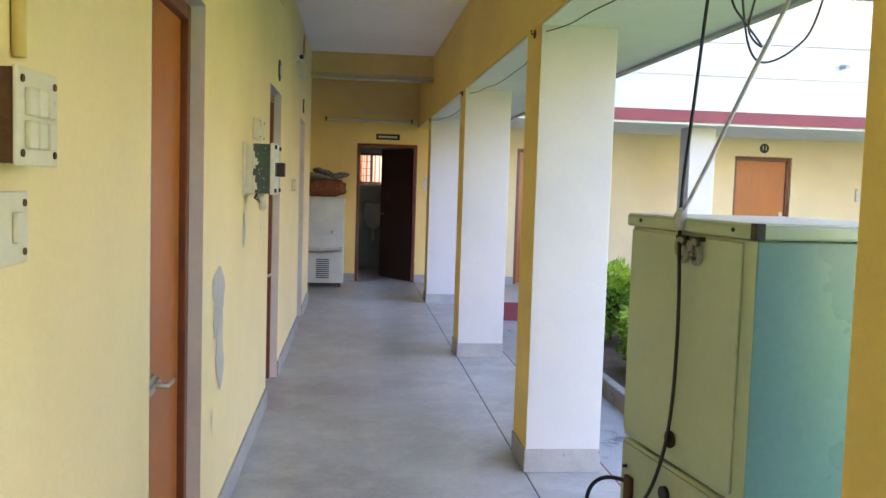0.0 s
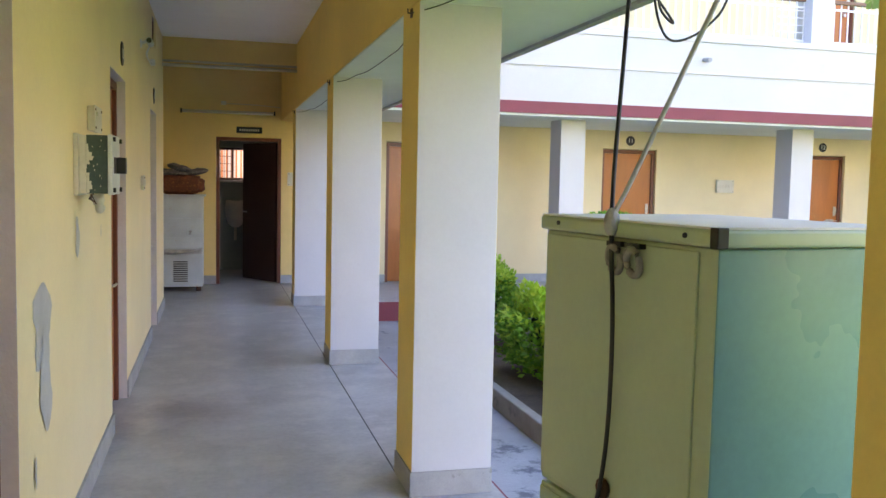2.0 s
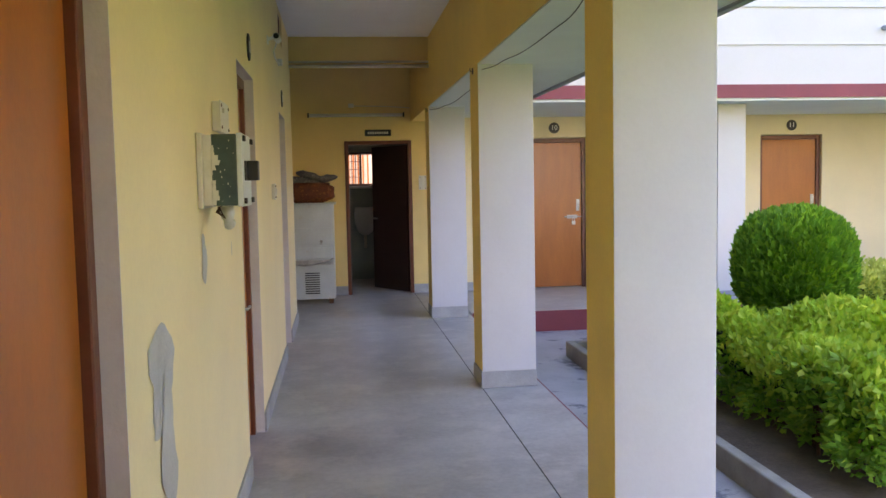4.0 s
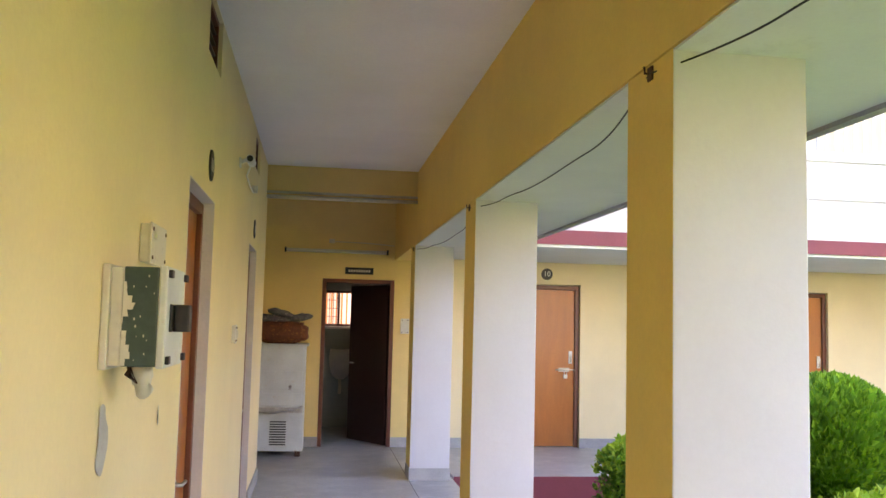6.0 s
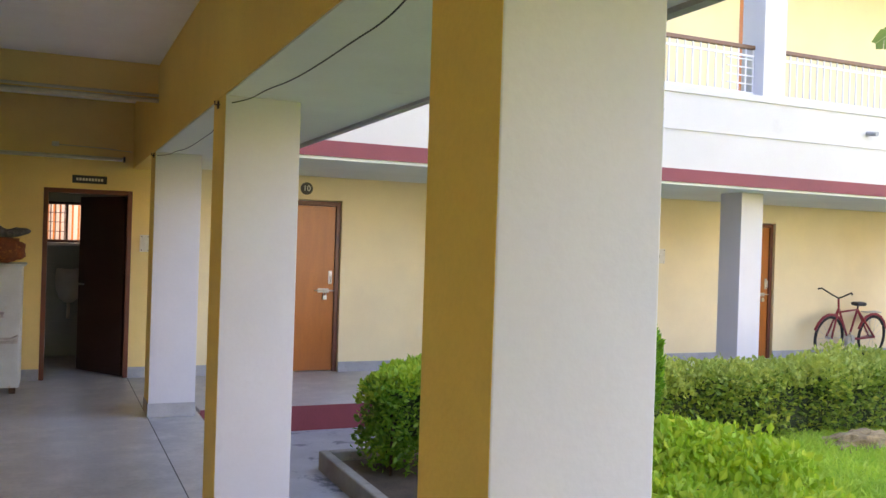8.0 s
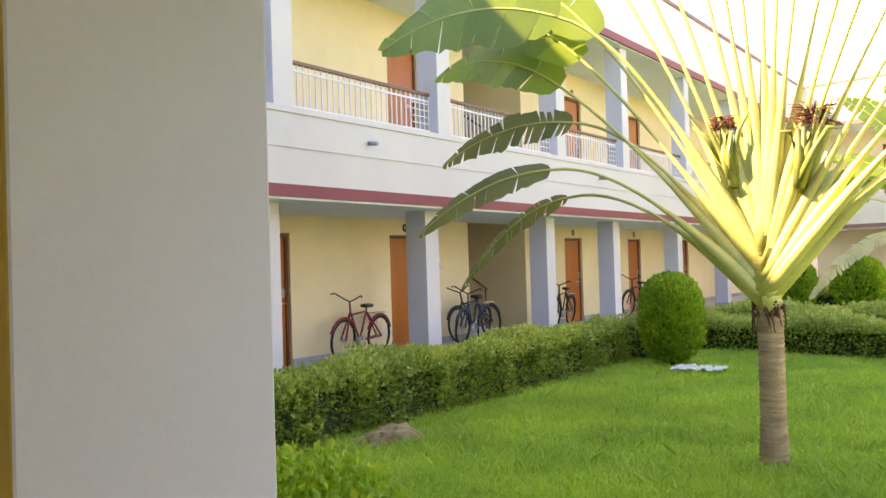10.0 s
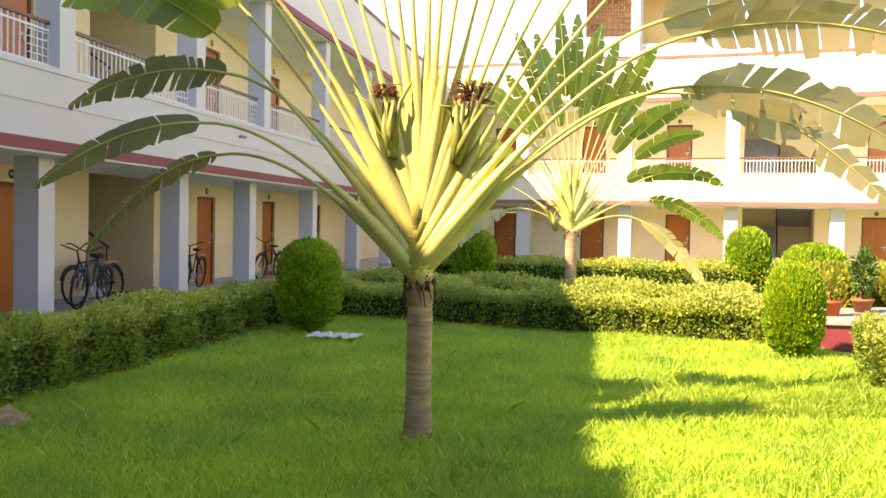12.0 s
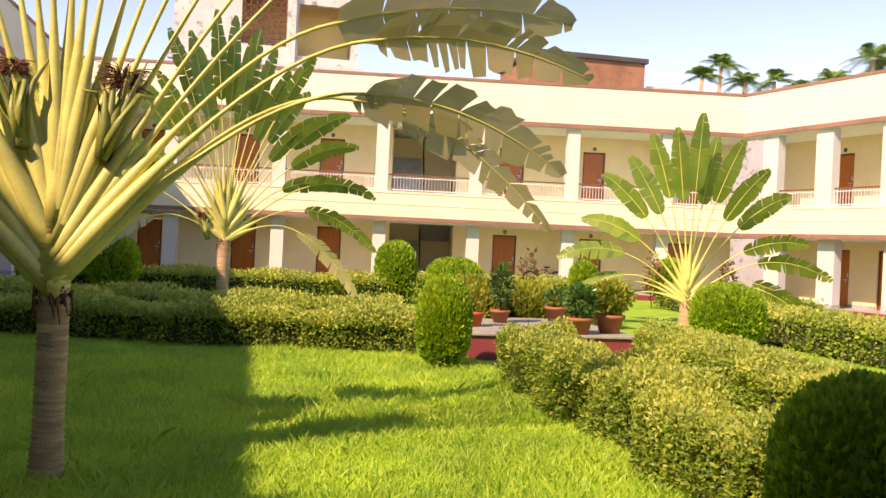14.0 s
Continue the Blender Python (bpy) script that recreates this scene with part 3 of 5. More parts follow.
def hedge(label, x0, y0, x1, y1, top, dens=1500, size=0.05, rough=0.06, gap=0.0, sprigs=0.25, mat=None, turn=0.0, top_mat=None):
    """A clipped hedge: a near-black core for its inner shade, with leaves all over its sides and top."""
    L, W, Hh = x1 - x0, y1 - y0, top - G
    h = thing("hedge", label, "hedge", pose((x0 + x1) / 2, (y0 + y1) / 2, G, 0, 0, turn))
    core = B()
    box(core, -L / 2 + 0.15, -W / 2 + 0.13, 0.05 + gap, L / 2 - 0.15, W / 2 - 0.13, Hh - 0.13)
    part("shade_core", core, HEDGE_SHADE, h)
    st = B()
    for k in range(max(3, int(L * W * 5))):
        x, y = RNG.uniform(-L / 2 + 0.1, L / 2 - 0.1), RNG.uniform(-W / 2 + 0.08, W / 2 - 0.08)
        rod(st, [(x, y, -0.02), (x + RNG.normal(0, 0.04), y + RNG.normal(0, 0.04), 0.25 + gap)], 0.012, 5)
    part("stems", st, RUST, h, "thin brown stems")
    ps, ns = [], []
    for area, nrm, fn in ((L * Hh, (0, -1, 0.25), lambda a, b: (a * L - L / 2, -W / 2 + 0 * a, b * Hh)), (L * Hh, (0, 1, 0.25), lambda a, b: (a * L - L / 2, W / 2 + 0 * a, b * Hh)),
                          (W * Hh, (-1, 0, 0.25), lambda a, b: (-L / 2 + 0 * a, a * W - W / 2, b * Hh)), (W * Hh, (1, 0, 0.25), lambda a, b: (L / 2 + 0 * a, a * W - W / 2, b * Hh)),
                          (L * W * 1.3, (0, 0, 1), lambda a, b: (a * L - L / 2, b * W - W / 2, Hh + 0 * a))):
        n = int(area * dens)
        a, b = RNG.uniform(0, 1, n), RNG.uniform(0, 1, n)
        if nrm[2] < 0.9:
            b = np.maximum(b ** 0.8, (0.06 + gap * 0.8) * RNG.uniform(0.5, 1.5, n))
        q = np.stack(fn(a, b), 1)
        nn = np.array(nrm, float)
        ps.append(q - nn * RNG.uniform(0, 0.17, (n, 1)) + nn * (rough * wobble(q + x0) + 0.05 * wobble(q + x0, 4.3))[:, None])
        ns.append(np.repeat(nn[None], n, 0))
    n = int(L * W * dens * sprigs)
    q = np.stack((RNG.uniform(-L / 2, L / 2, n), RNG.uniform(-W / 2, W / 2, n), Hh + RNG.uniform(0, 0.06, n)), 1)
    q[:, 2] += rough * wobble(q + x0)
    ps.append(q)
    ns.append(np.repeat(np.array([[0, 0, 1.0]]), n, 0))
    p, nn = np.concatenate(ps), np.concatenate(ns)
    # round the long top edges a little
    e = np.minimum(W / 2 - np.abs(p[:, 1]), L / 2 - np.abs(p[:, 0]))
    p[:, 2] -= np.where(p[:, 2] > Hh * 0.8, np.clip(0.10 - e, 0, 0.1) * 0.6, 0)
    # top leaves carry a lighter yellow, for new growth and light from above
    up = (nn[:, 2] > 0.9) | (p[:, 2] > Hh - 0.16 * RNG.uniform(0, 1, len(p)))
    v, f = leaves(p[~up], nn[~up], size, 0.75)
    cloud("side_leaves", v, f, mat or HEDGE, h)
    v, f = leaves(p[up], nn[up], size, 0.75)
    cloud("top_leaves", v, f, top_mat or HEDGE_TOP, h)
    return h


def topiary(label, x, y, rx, z0, z1, n, kind="juniper", size=0.07, base=G, mat=None, squat=1.0):
    """A clipped conifer: near-black core for its inner shade, short stem and a coat of upward sprays; rx its half
    width.
    """
    t = thing("topiary_bush", label, "bush", pose(x, y, base))
    zc, rz_ = (z0 + z1) / 2 - base, (z1 - z0) / 2
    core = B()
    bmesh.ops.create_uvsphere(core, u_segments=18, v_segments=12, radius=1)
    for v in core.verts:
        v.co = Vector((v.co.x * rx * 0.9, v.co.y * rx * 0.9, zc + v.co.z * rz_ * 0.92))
    part("bush_shade_core", core, HEDGE_SHADE, t)
    sm = B()
    rod(sm, [(0, 0, -0.02), (0, 0, zc)], 0.05, 8)
    part("stem", sm, RUST, t)
    u = RNG.normal(0, 1, (n, 3))
    u /= np.linalg.norm(u, axis=1)[:, None]
    sq = 1.0 + 0.08 * wobble(u * 3, 0.8)[:, None]
    w = np.abs(u[:, 2:3])
    rad = np.concatenate([rx * np.sqrt(np.maximum(1e-6, (1 - w ** 3.0))) * u[:, :2] / (np.sqrt(np.maximum(1e-6, 1 - w ** 2))), rz_ * u[:, 2:3]], 1) * (0.95 + 0.05 * sq)
    p = rad * RNG.uniform(0.90, 1.0, (n, 1)) + np.array([0, 0, zc])
    nrm = u * 0.7 + np.array([0, 0, 0.9])
    v, f = leaves(p, nrm, size, 0.3, 1.0)
    cloud("sprays", v, f, mat or JUNIPER, t)
    return t


def lawn_grass(x0, y0, x1, y1, n, h0, h1, tufts=0):
    p = np.stack((RNG.uniform(x0, x1, n), RNG.uniform(y0, y1, n), np.full(n, G - 0.005)), 1)
    k = 0.5 + 0.5 * np.clip(0.5 + 0.5 * (np.sin(p[:, 0] * 1.1 + 0.5) * np.cos(p[:, 1] * 1.4) + 0.6 * np.sin(p[:, 0] * 3.1 + p[:, 1] * 2.3)), 0, 1)
    if tufts:
        c = np.stack((RNG.uniform(x0, x1, tufts), RNG.uniform(y0, y1, tufts)), 1)
        p[:, :2] = c[RNG.integers(0, tufts, n)] + RNG.normal(0, 0.10, (n, 2))
    hgt = RNG.uniform(h0, h1, n) * k
    an = RNG.uniform(0, 2 * np.pi, n)
    w = RNG.uniform(0.004, 0.009, n)
    lean = RNG.normal(0, 0.5, (n, 2)) * hgt[:, None]
    a = np.stack((np.cos(an) * w, np.sin(an) * w, 0 * w), 1)
    tip = p + np.concatenate([lean, hgt[:, None]], 1)
    mid = p + np.concatenate([lean * 0.35, hgt[:, None] * 0.6], 1)
    v = np.stack((p - a, p + a, mid + a * 0.7, tip, mid - a * 0.7), 1).reshape(-1, 3)
    f = np.arange(n * 5).reshape(n, 5)
    ob = cloud("grass", v, f, GRASS)
    return tagged(ob, "bright green uncut grass of the courtyard lawn", "grass", kind="stuff")


lawn_grass(3.9, 0.2, 10.0, 8.6, 110000, 0.05, 0.13)
lawn_grass(10.0, 0.2, 15.6, 8.6, 60000, 0.06, 0.15)
lawn_grass(6.2, 1.0, 14.0, 8.0, 14000, 0.09, 0.20, 500)

hedge("long clipped yellow-green hedge before the veranda", 4.3, 8.47, 13.3, 9.03, 0.53, 2400, 0.055, rough=0.08, turn=-1.0)
hedge("clipped yellow-green hedge across the lawn's far end", 14.9, 0.9, 15.9, 8.5, 0.43, 1700, 0.06, rough=0.08, turn=-11)
hedge("short hedge end beside the rounded bush", 13.9, 8.2, 16.4, 8.95, 0.52, 1200, 0.06)
hedge("bushy yellow-green hedge along the lawn's side", 7.5, -0.25, 11.85, 0.43, 0.54, 4200, 0.042, rough=0.12)
hedge("broad bushy hedge end beside the dark juniper", 6.0, -0.15, 7.6, 0.54, 0.48, 4800, 0.040, rough=0.12)
hedge("wide clipped hedge on the far side of the garden path", 7.8, -2.65, 13.2, -1.8, 0.46, 3200, 0.046, rough=0.08, turn=-6)
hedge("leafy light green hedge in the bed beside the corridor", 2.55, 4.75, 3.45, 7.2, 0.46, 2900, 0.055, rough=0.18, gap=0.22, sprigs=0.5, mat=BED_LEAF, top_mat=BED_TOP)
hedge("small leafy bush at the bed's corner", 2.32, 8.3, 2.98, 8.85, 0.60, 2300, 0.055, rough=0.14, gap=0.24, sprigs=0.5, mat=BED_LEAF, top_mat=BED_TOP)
hedge("low clipped hedge behind the lawn", 17.9, 0.6, 19.0, 9.0, 0.43, 700, 0.078, turn=-14)
hedge("far clipped hedge before the east veranda", 25.5, -1.0, 26.8, 8.8, 0.55, 500, 0.085)
hedge("far clipped hedge before the south-east corner", 20.5, -10.4, 27.5, -9.2, 0.55, 420, 0.085)
hedge("clipped hedge beyond the platform", 13.6, -7.6, 19.5, -6.6, 0.55, 600, 0.08)
hedge("low hedge behind the potted plants", 19.5, -4.6, 21.0, -0.4, 0.54, 500, 0.08)
hedge("far low hedge strip before the veranda pillars", 27.8, -8.0, 29.0, -1.5, 0.6, 420, 0.09)

topiary("dense dark green rounded juniper on a stem", 3.67, 7.62, 0.45, 0.28, 1.18, 17000, size=0.075, mat=BED_JUNIPER)
topiary("egg-shaped clipped juniper at the lawn's corner", 13.3, 7.66, 0.45, -0.06, 1.24, 14000, size=0.08)
topiary("tall column-shaped clipped juniper at the hedge's end", 13.05, 0.86, 0.345, -0.13, 1.09, 13000, size=0.075)
topiary("large dark round juniper at the path's side", 5.02, 0.44, 0.435, -0.10, 0.95, 26000, size=0.07)
topiary("round clipped juniper among the back hedges", 16.3, -5.3, 0.66, -0.1, 1.04, 11000, size=0.08)
for x, y, r, z1 in ((26.0, -0.5, 0.55, 1.55), (25.0, -2.0, 0.75, 1.15), (24.5, 6.9, 0.60, 1.35), (24.0, 9.0 - 0.6, 0.6, 1.3), (23.5, -5.2, 0.35, 1.25), (28.0, -10.0, 0.6, 1.4)):
    topiary("far rounded clipped bush behind the hedges", x, y, r, 0.05, z1, 5000, size=0.11)
YELLOW_LEAF = leaf_material("yellow_green_leaf", (0.38, 0.40, 0.05), (0.24, 0.32, 0.04), (0.46, 0.44, 0.07))
topiary("yellow-green rounded shrub beside the platform", 17.3, -0.55, 0.62, -0.1, 0.95, 6000, size=0.10, mat=YELLOW_LEAF)
topiary("yellow-green rounded shrub behind the platform", 18.0, -1.9, 0.75, -0.1, 0.85, 6000, size=0.10, mat=YELLOW_LEAF)

# ---- palms ----
PETIOLE = material("palm_leaf_stalk", (0.60, 0.58, 0.18), 0.42, vary=0.22, patch=2.5, grain=60, bump=0.06, stain=(0.24, 0.15, 0.06), stain_at=0.70)
BLADE = leaf_material("palm_blade", (0.20, 0.32, 0.05), (0.26, 0.38, 0.06), (0.14, 0.23, 0.04), 0.45, rough=0.35)
BLADE_DRY = leaf_material("dry_palm_blade", (0.64, 0.56, 0.31), (0.50, 0.46, 0.22), (0.70, 0.59, 0.37), 0.45, rough=0.5)
BARK = material("palm_bark", (0.52, 0.35, 0.21), 0.9, vary=0.45, patch=3, stretch=(1, 1, 9), grain=80, bump=0.8, stain=(0.33, 0.27, 0.19), stain_at=0.58)
BRACT = material("green_bract", (0.22, 0.26, 0.06), 0.5, vary=0.25, patch=6, bump=0.1, stain=(0.30, 0.24, 0.09), stain_at=0.6)
BLADE_OLD = leaf_material("old_palm_blade", (0.16, 0.19, 0.05), (0.21, 0.22, 0.07), (0.11, 0.14, 0.04), 0.35, rough=0.45)
FIBRE = material("brown_fibre", (0.17, 0.065, 0.035), 0.9, vary=0.35, patch=12, bump=0.4)


def palm_blade(pts, across, half, torn, hang, rng):
    """A long blade torn into strips on both sides of its midrib."""
    vs, fs = [], []
    n = len(pts) - 1
    for side in (-1, 1):
        i = 0
        while i < n:
            # one flap of the blade between two tears
            j = min(n, i + (rng.randint(1, 3) if torn > 0.65 else rng.randint(2, 6)))
            hg = hang * rng.uniform(0.85, 1.12)
            shift = 0.3 + rng.uniform(-0.12, 0.15) * torn
            cut = rng.uniform(1 - 0.3 * torn, 1.0)
            first = len(vs)
            for c in range(i, j + 1):
                s0 = min(1.0, c / n)
                wd = half * (math.sin(math.pi * min(0.985, 0.08 + 0.90 * (s0 ** 0.8))) ** 0.6) * cut * rng.uniform(0.86, 1.04)
                d = (pts[min(c + 1, n)] - pts[max(c - 1, 0)]).normalized()
                out = (across * side - d * across.dot(d) * side).normalized()
                pinch = 0.02 * torn * (1 if c == i else -1 if c == j else 0)
                dirn = (out * math.cos(hg) + Vector((0, 0, -1)) * math.sin(hg) + d * shift).normalized()
                dirn2 = (dirn + Vector((0, 0, -1)) * (0.35 * hang)).normalized()
                p = pts[c]
                vs += [p, p + dirn * wd * 0.5 + d * pinch * 0.5, p + dirn * wd * 0.5 + dirn2 * wd * 0.5 + d * pinch]
            for c in range(j - i):
                k = first + c * 3
                fs += [(k, k + 3, k + 4, k + 1), (k + 1, k + 4, k + 5, k + 2)]
            i = j
    return vs, fs


def travellers_palm(label, m, trunk_h, trunk_r, fronds, flowers=(), rings=34, seed=3, zspan=0.55):
    """A fan palm: ringed trunk, stalks in one upright plane (own axes y, z), a torn paddle blade on each.
    fronds: lean from upright, stalk length, sag, blade length, blade sag, half width, torn, dry, twist."""
    rng = random.Random(seed)
    t = thing("fan_palm", label, "palm tree", m)
    tr = B()
    prof = []
    for i in range(rings * 2 + 1):
        z = trunk_h * i / (rings * 2)
        prof.append((trunk_r * (1.22 - 0.22 * min(1, z / 0.4)) * (1.0 if i % 2 else 0.90) * rng.uniform(0.985, 1.015), z))
    lathe(tr, prof, sides=20)
    for v in tr.verts:
        v.co.x += 0.03 * math.sin(v.co.z * 2)
        v.co.z += 0.012 * math.sin(3 * math.atan2(v.co.y, v.co.x))
    part("trunk", tr, BARK, t)
    dead = B()
    for k in range(26):
        a = rng.uniform(0, 6.28)
        r0 = trunk_r * 1.0
        z = trunk_h - rng.uniform(0.0, 0.16)
        rod(dead, [(r0 * math.cos(a), r0 * math.sin(a), z), (r0 * 1.15 * math.cos(a), r0 * 1.15 * math.sin(a), z + 0.04), (r0 * 1.25 * math.cos(a + 0.2), r0 * 1.25 * math.sin(a + 0.2), z - rng.uniform(0.03, 0.14))], 0.014, 5, 0.004)
    part("dead_sheath", dead, FIBRE, t)
    for lean, ln, sag, bl, bsag, half, torn, dry, twist in fronds:
        th = radians(lean)
        f = min(1, abs(lean) / 48)
        z0 = trunk_h + 0.04 + zspan * (1 - f) ** 0.9 * 0.9
        side = 1 if lean >= 0 else -1
        st = Vector((rng.uniform(-0.02, 0.02), -side * 0.05 * f, z0 - 0.10))
        dv = Vector((twist * 0.25, math.sin(th), math.cos(th)))
        pts = []
        N = 14
        for i in range(N + 1):
            s = i / N
            pts.append(st + dv * ln * s + Vector((0, 0, -sag * s ** 3)))
        bm = B()
        # stalk: broad flat sheath below, round above
        rings_ = []
        for i, p in enumerate(pts):
            s = i / N
            d = (pts[min(i + 1, N)] - pts[max(i - 1, 0)]).normalized()
            wide = Vector((1, 0, 0))
            thin = d.cross(wide).normalized()
            ra = 0.024 + 0.09 * max(0, 1 - s / 0.40) ** 1.1
            rb = 0.0185 + 0.072 * max(0, 1 - s / 0.46) ** 0.9
            ra, rb = ra * (1 - 0.4 * s), rb * (1 - 0.3 * s)
            rings_.append([bm.verts.new(p + wide * ra * math.cos(2 * math.pi * k / 8) + thin * rb * math.sin(2 * math.pi * k / 8)) for k in range(8)])
        for i in range(N):
            for k in range(8):
                fc = bm.faces.new((rings_[i][k], rings_[i][(k + 1) % 8], rings_[i + 1][(k + 1) % 8], rings_[i + 1][k]))
                fc.smooth = True
        bm.faces.new(rings_[0][::-1])
        fr = part("frond", bm, PETIOLE, t)
        tg = (pts[-1] - pts[-2]).normalized()
        q = [pts[-1] + tg * bl * i / 22 + Vector((0, 0, -bsag * (i / 22) ** 2)) for i in range(23)]
        rb = B()
        rod(rb, q, 0.012, 6, 0.003)
        part("midrib", rb, PETIOLE, fr)
        upright = max(0.0, tg.z)
        inplane = Vector((1, 0, 0)).cross(tg).normalized()
        across = (Vector((1, 0, 0)) * 0.45 + inplane * 0.9).normalized()
        vs, fs = palm_blade(q, across, half, torn, 0.10 + 0.22 * (1 - upright), rng)
        bb = B()
        vv = [bb.verts.new(v) for v in vs]
        for fc in fs:
            bb.faces.new([vv[i] for i in fc])
        me = bpy.data.meshes.new("blade")
        bb.to_mesh(me)
        bb.free()
        me.materials.append((BLADE, BLADE_DRY, BLADE_OLD)[dry])
        ob = new("blade", me)
        ob.parent = fr
        if dry:
            tagged(ob, "dry brown-green torn blade" if dry == 1 else "old dark olive torn blade")
    for y, z in flowers:
        fl = B()
        big = 0.20 if y < 0 else 0.13
        for k in range(300):
            a, e = rng.uniform(0, 6.28), rng.uniform(-0.3, 1.1)
            r = big * rng.uniform(0.35, 1.0)
            rod(fl, [(0, y, z), (r * 0.5 * math.cos(a), y + r * 0.5 * math.sin(a), z + r * 0.6 * e), (r * math.cos(a), y + r * math.sin(a), z + r * e * 0.8 - 0.03)], 0.006, 4, 0.002)
        part("dry_flower_tuft", fl, FIBRE, t, "dry red-brown fibrous flower tuft")
        br = B()
        for k in range(6):
            a, up = -0.9 + 0.36 * k, rng.uniform(-0.12, 0.16)
            rod(br, [(rng.uniform(-0.1, 0.0), y * 0.72, z - 0.50), (rng.uniform(-0.14, -0.04), y * 0.86 + a * 0.06, z - 0.28), (rng.uniform(-0.14, 0.0), y * 0.95 + a * 0.15, z - 0.08), (rng.uniform(-0.14, 0.1), y + a * 0.27, z + up)], 0.045, 8, 0.004)
        part("bract", br, BRACT, t, "green boat-shaped flower bracts")
    return t


MAIN = [(47.6, 2.42, 0.645, 1.25, 0.70, 0.15, 0.7, 2, 0.2), (44.8, 2.58, 0.645, 1.4, 0.55, 0.20, 0.45, 2, -0.2), (37.6, 2.77, 0.665, 1.5, 0.55, 0.25, 0.75, 2, 0.1), (26.2, 3.4, 0.85, 1.7, 0.8, 0.42, 0.3, 0, -0.6),
        (-35.9, 3.09, 0.67, 1.85, 0.45, 0.29, 0.6, 1, 0.0), (-39.9, 3.24, 0.73, 1.6, 0.5, 0.27, 0.8, 1, -0.15), (-43.3, 2.99, 0.725, 1.55, 0.6, 0.25, 0.9, 1, 0.1), (-41.8, 2.95, 0.80, 1.6, 0.85, 0.20, 0.95, 1, 0.2)]
MAIN += [(a, 2.9 + 0.35 * math.cos(a * 0.07) + (i % 3) * 0.12, 0.10 + abs(a) * 0.004, 1.8, 0.35 + abs(a) * 0.012, 0.30, 0.45, 0, (i % 3 - 1) * 0.12)
         for i, a in enumerate((-33, -29, -24.5, -20.5, -16.5, -12.5, -8.5, -4.5, -1, 3, 7, 11, 15.5, 20, 24, 30, 34.5, 40))]
travellers_palm("tall fan palm with yellow-green stalks and a ringed trunk", pose(7.46, 4.735, G - 0.01), 1.31, 0.103, MAIN, ((0.30, 2.72), (-0.38, 2.68)))
FAR = [(a, 1.75 + 0.35 * math.cos(radians(a) * 1.3) + (i % 2) * 0.2, 0.12 + 0.5 * (abs(a) / 70) ** 2, 2.0 - 0.5 * (abs(a) / 70), 0.15 + 0.75 * (abs(a) / 70), 0.30, 0.25 + 0.5 * (abs(a) > 40), 0, (i % 3 - 1) * 0.35)
       for i, a in enumerate((-70, -63, -57, -49, -41, -32, -23, -15, -8, -2, 5, 12, 20, 28, 37, 47, 56, 63, 70))]
BUSHY = [(a, 1.5 + 0.6 * math.cos(radians(a)) + (i % 3) * 0.3, 0.10 + 0.7 * (abs(a) / 78) ** 2, 2.2 - 0.7 * (abs(a) / 78), 0.15 + 1.0 * (abs(a) / 78), 0.25, 0.55 + 0.3 * (abs(a) > 45), int(i in (0, 24)), (i % 4 - 1.5) * 0.3)
         for i, a in enumerate((-62, -55, -48, -42, -37, -33, -28, -24, -20, -16, -12, -8, -4, 0, 4, 8, 12, 16, 20, 25, 30, 36, 42, 50, 58))]
travellers_palm("fan palm with broad torn leaves behind the hedges", pose(20.8, 4.1, G, 0, 0, 12), 1.62, 0.14, BUSHY, ((0.5, 2.1),), 16, 5)
travellers_palm("low fan palm spreading over the hedges", pose(20.4, -6.6, G, 0, 0, -22), 0.66, 0.16, FAR, (), 10, 9)

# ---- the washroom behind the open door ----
# tile grey set low: the room's dimness is put into the colour
TILE = material("dim_wall_tile", (0.36, 0.40, 0.39), 0.25, vary=0.06, patch=3, bump=0.02)
wr = B()
holed(wr, XW - 0.6, 2.0, 0, HC, 14.6, 14.8, [(-0.02, 0.62, 1.46, 1.98)])
box(wr, XW - 0.6, YN + 0.202, 0, XW - 0.45, 14.6, HC)
box(wr, 1.85, YN + 0.2, 0, 2.0, 14.6, HC)
solid("wall_washroom", wr, TILE, "dim grey tiled washroom walls", "wall", kind="structure")
solid("ceiling_washroom", bx(XW - 0.6, YN + 0.2, 2.8, 2.0, 14.8, 2.9), CEIL, "washroom ceiling slab", "ceiling", kind="structure")
tj = B()
for i in range(9):
    box(tj, XW - 0.4, 14.592, 0.15 + i * 0.15 - 0.003, 1.85, 14.598, 0.15 + i * 0.15 + 0.003)
solid("tile_joint", tj, PLINTH, "thin grey joints between the wall tiles", "tile joints", kind="structure")
wn = thing("window_1", "small barred washroom window with a light frame", "window", pose(-0.02, 14.6, 1.46), kind="structure")
f = B()
for a in ((0, 0, 0.04, 0.52), (0.60, 0, 0.64, 0.52), (0.04, 0, 0.60, 0.035), (0.04, 0.485, 0.60, 0.52), (0.30, 0.035, 0.33, 0.485)):
    box(f, a[0], 0.03, a[1], a[2], 0.09, a[3])
part("window_frame", f, DOOR_DK, wn)
part("window_sill", bx(-0.02, -0.03, -0.04, 0.66, 0.03, -0.002, 0.004), WHITE_PL, wn)
for k in range(5):
    b = B()
    rod(b, [(0.07 + k * 0.055, 0.05, 0.03), (0.07 + k * 0.055, 0.05, 0.49)], 0.006, 6)
    part("bar", b, DOOR_DK, wn)
for k in range(3):
    b = B()
    rod(b, [(0.04, 0.052, 0.14 + k * 0.12), (0.31, 0.052, 0.14 + k * 0.12)], 0.005, 6)
    part("bar", b, DOOR_DK, wn)
ow = B()
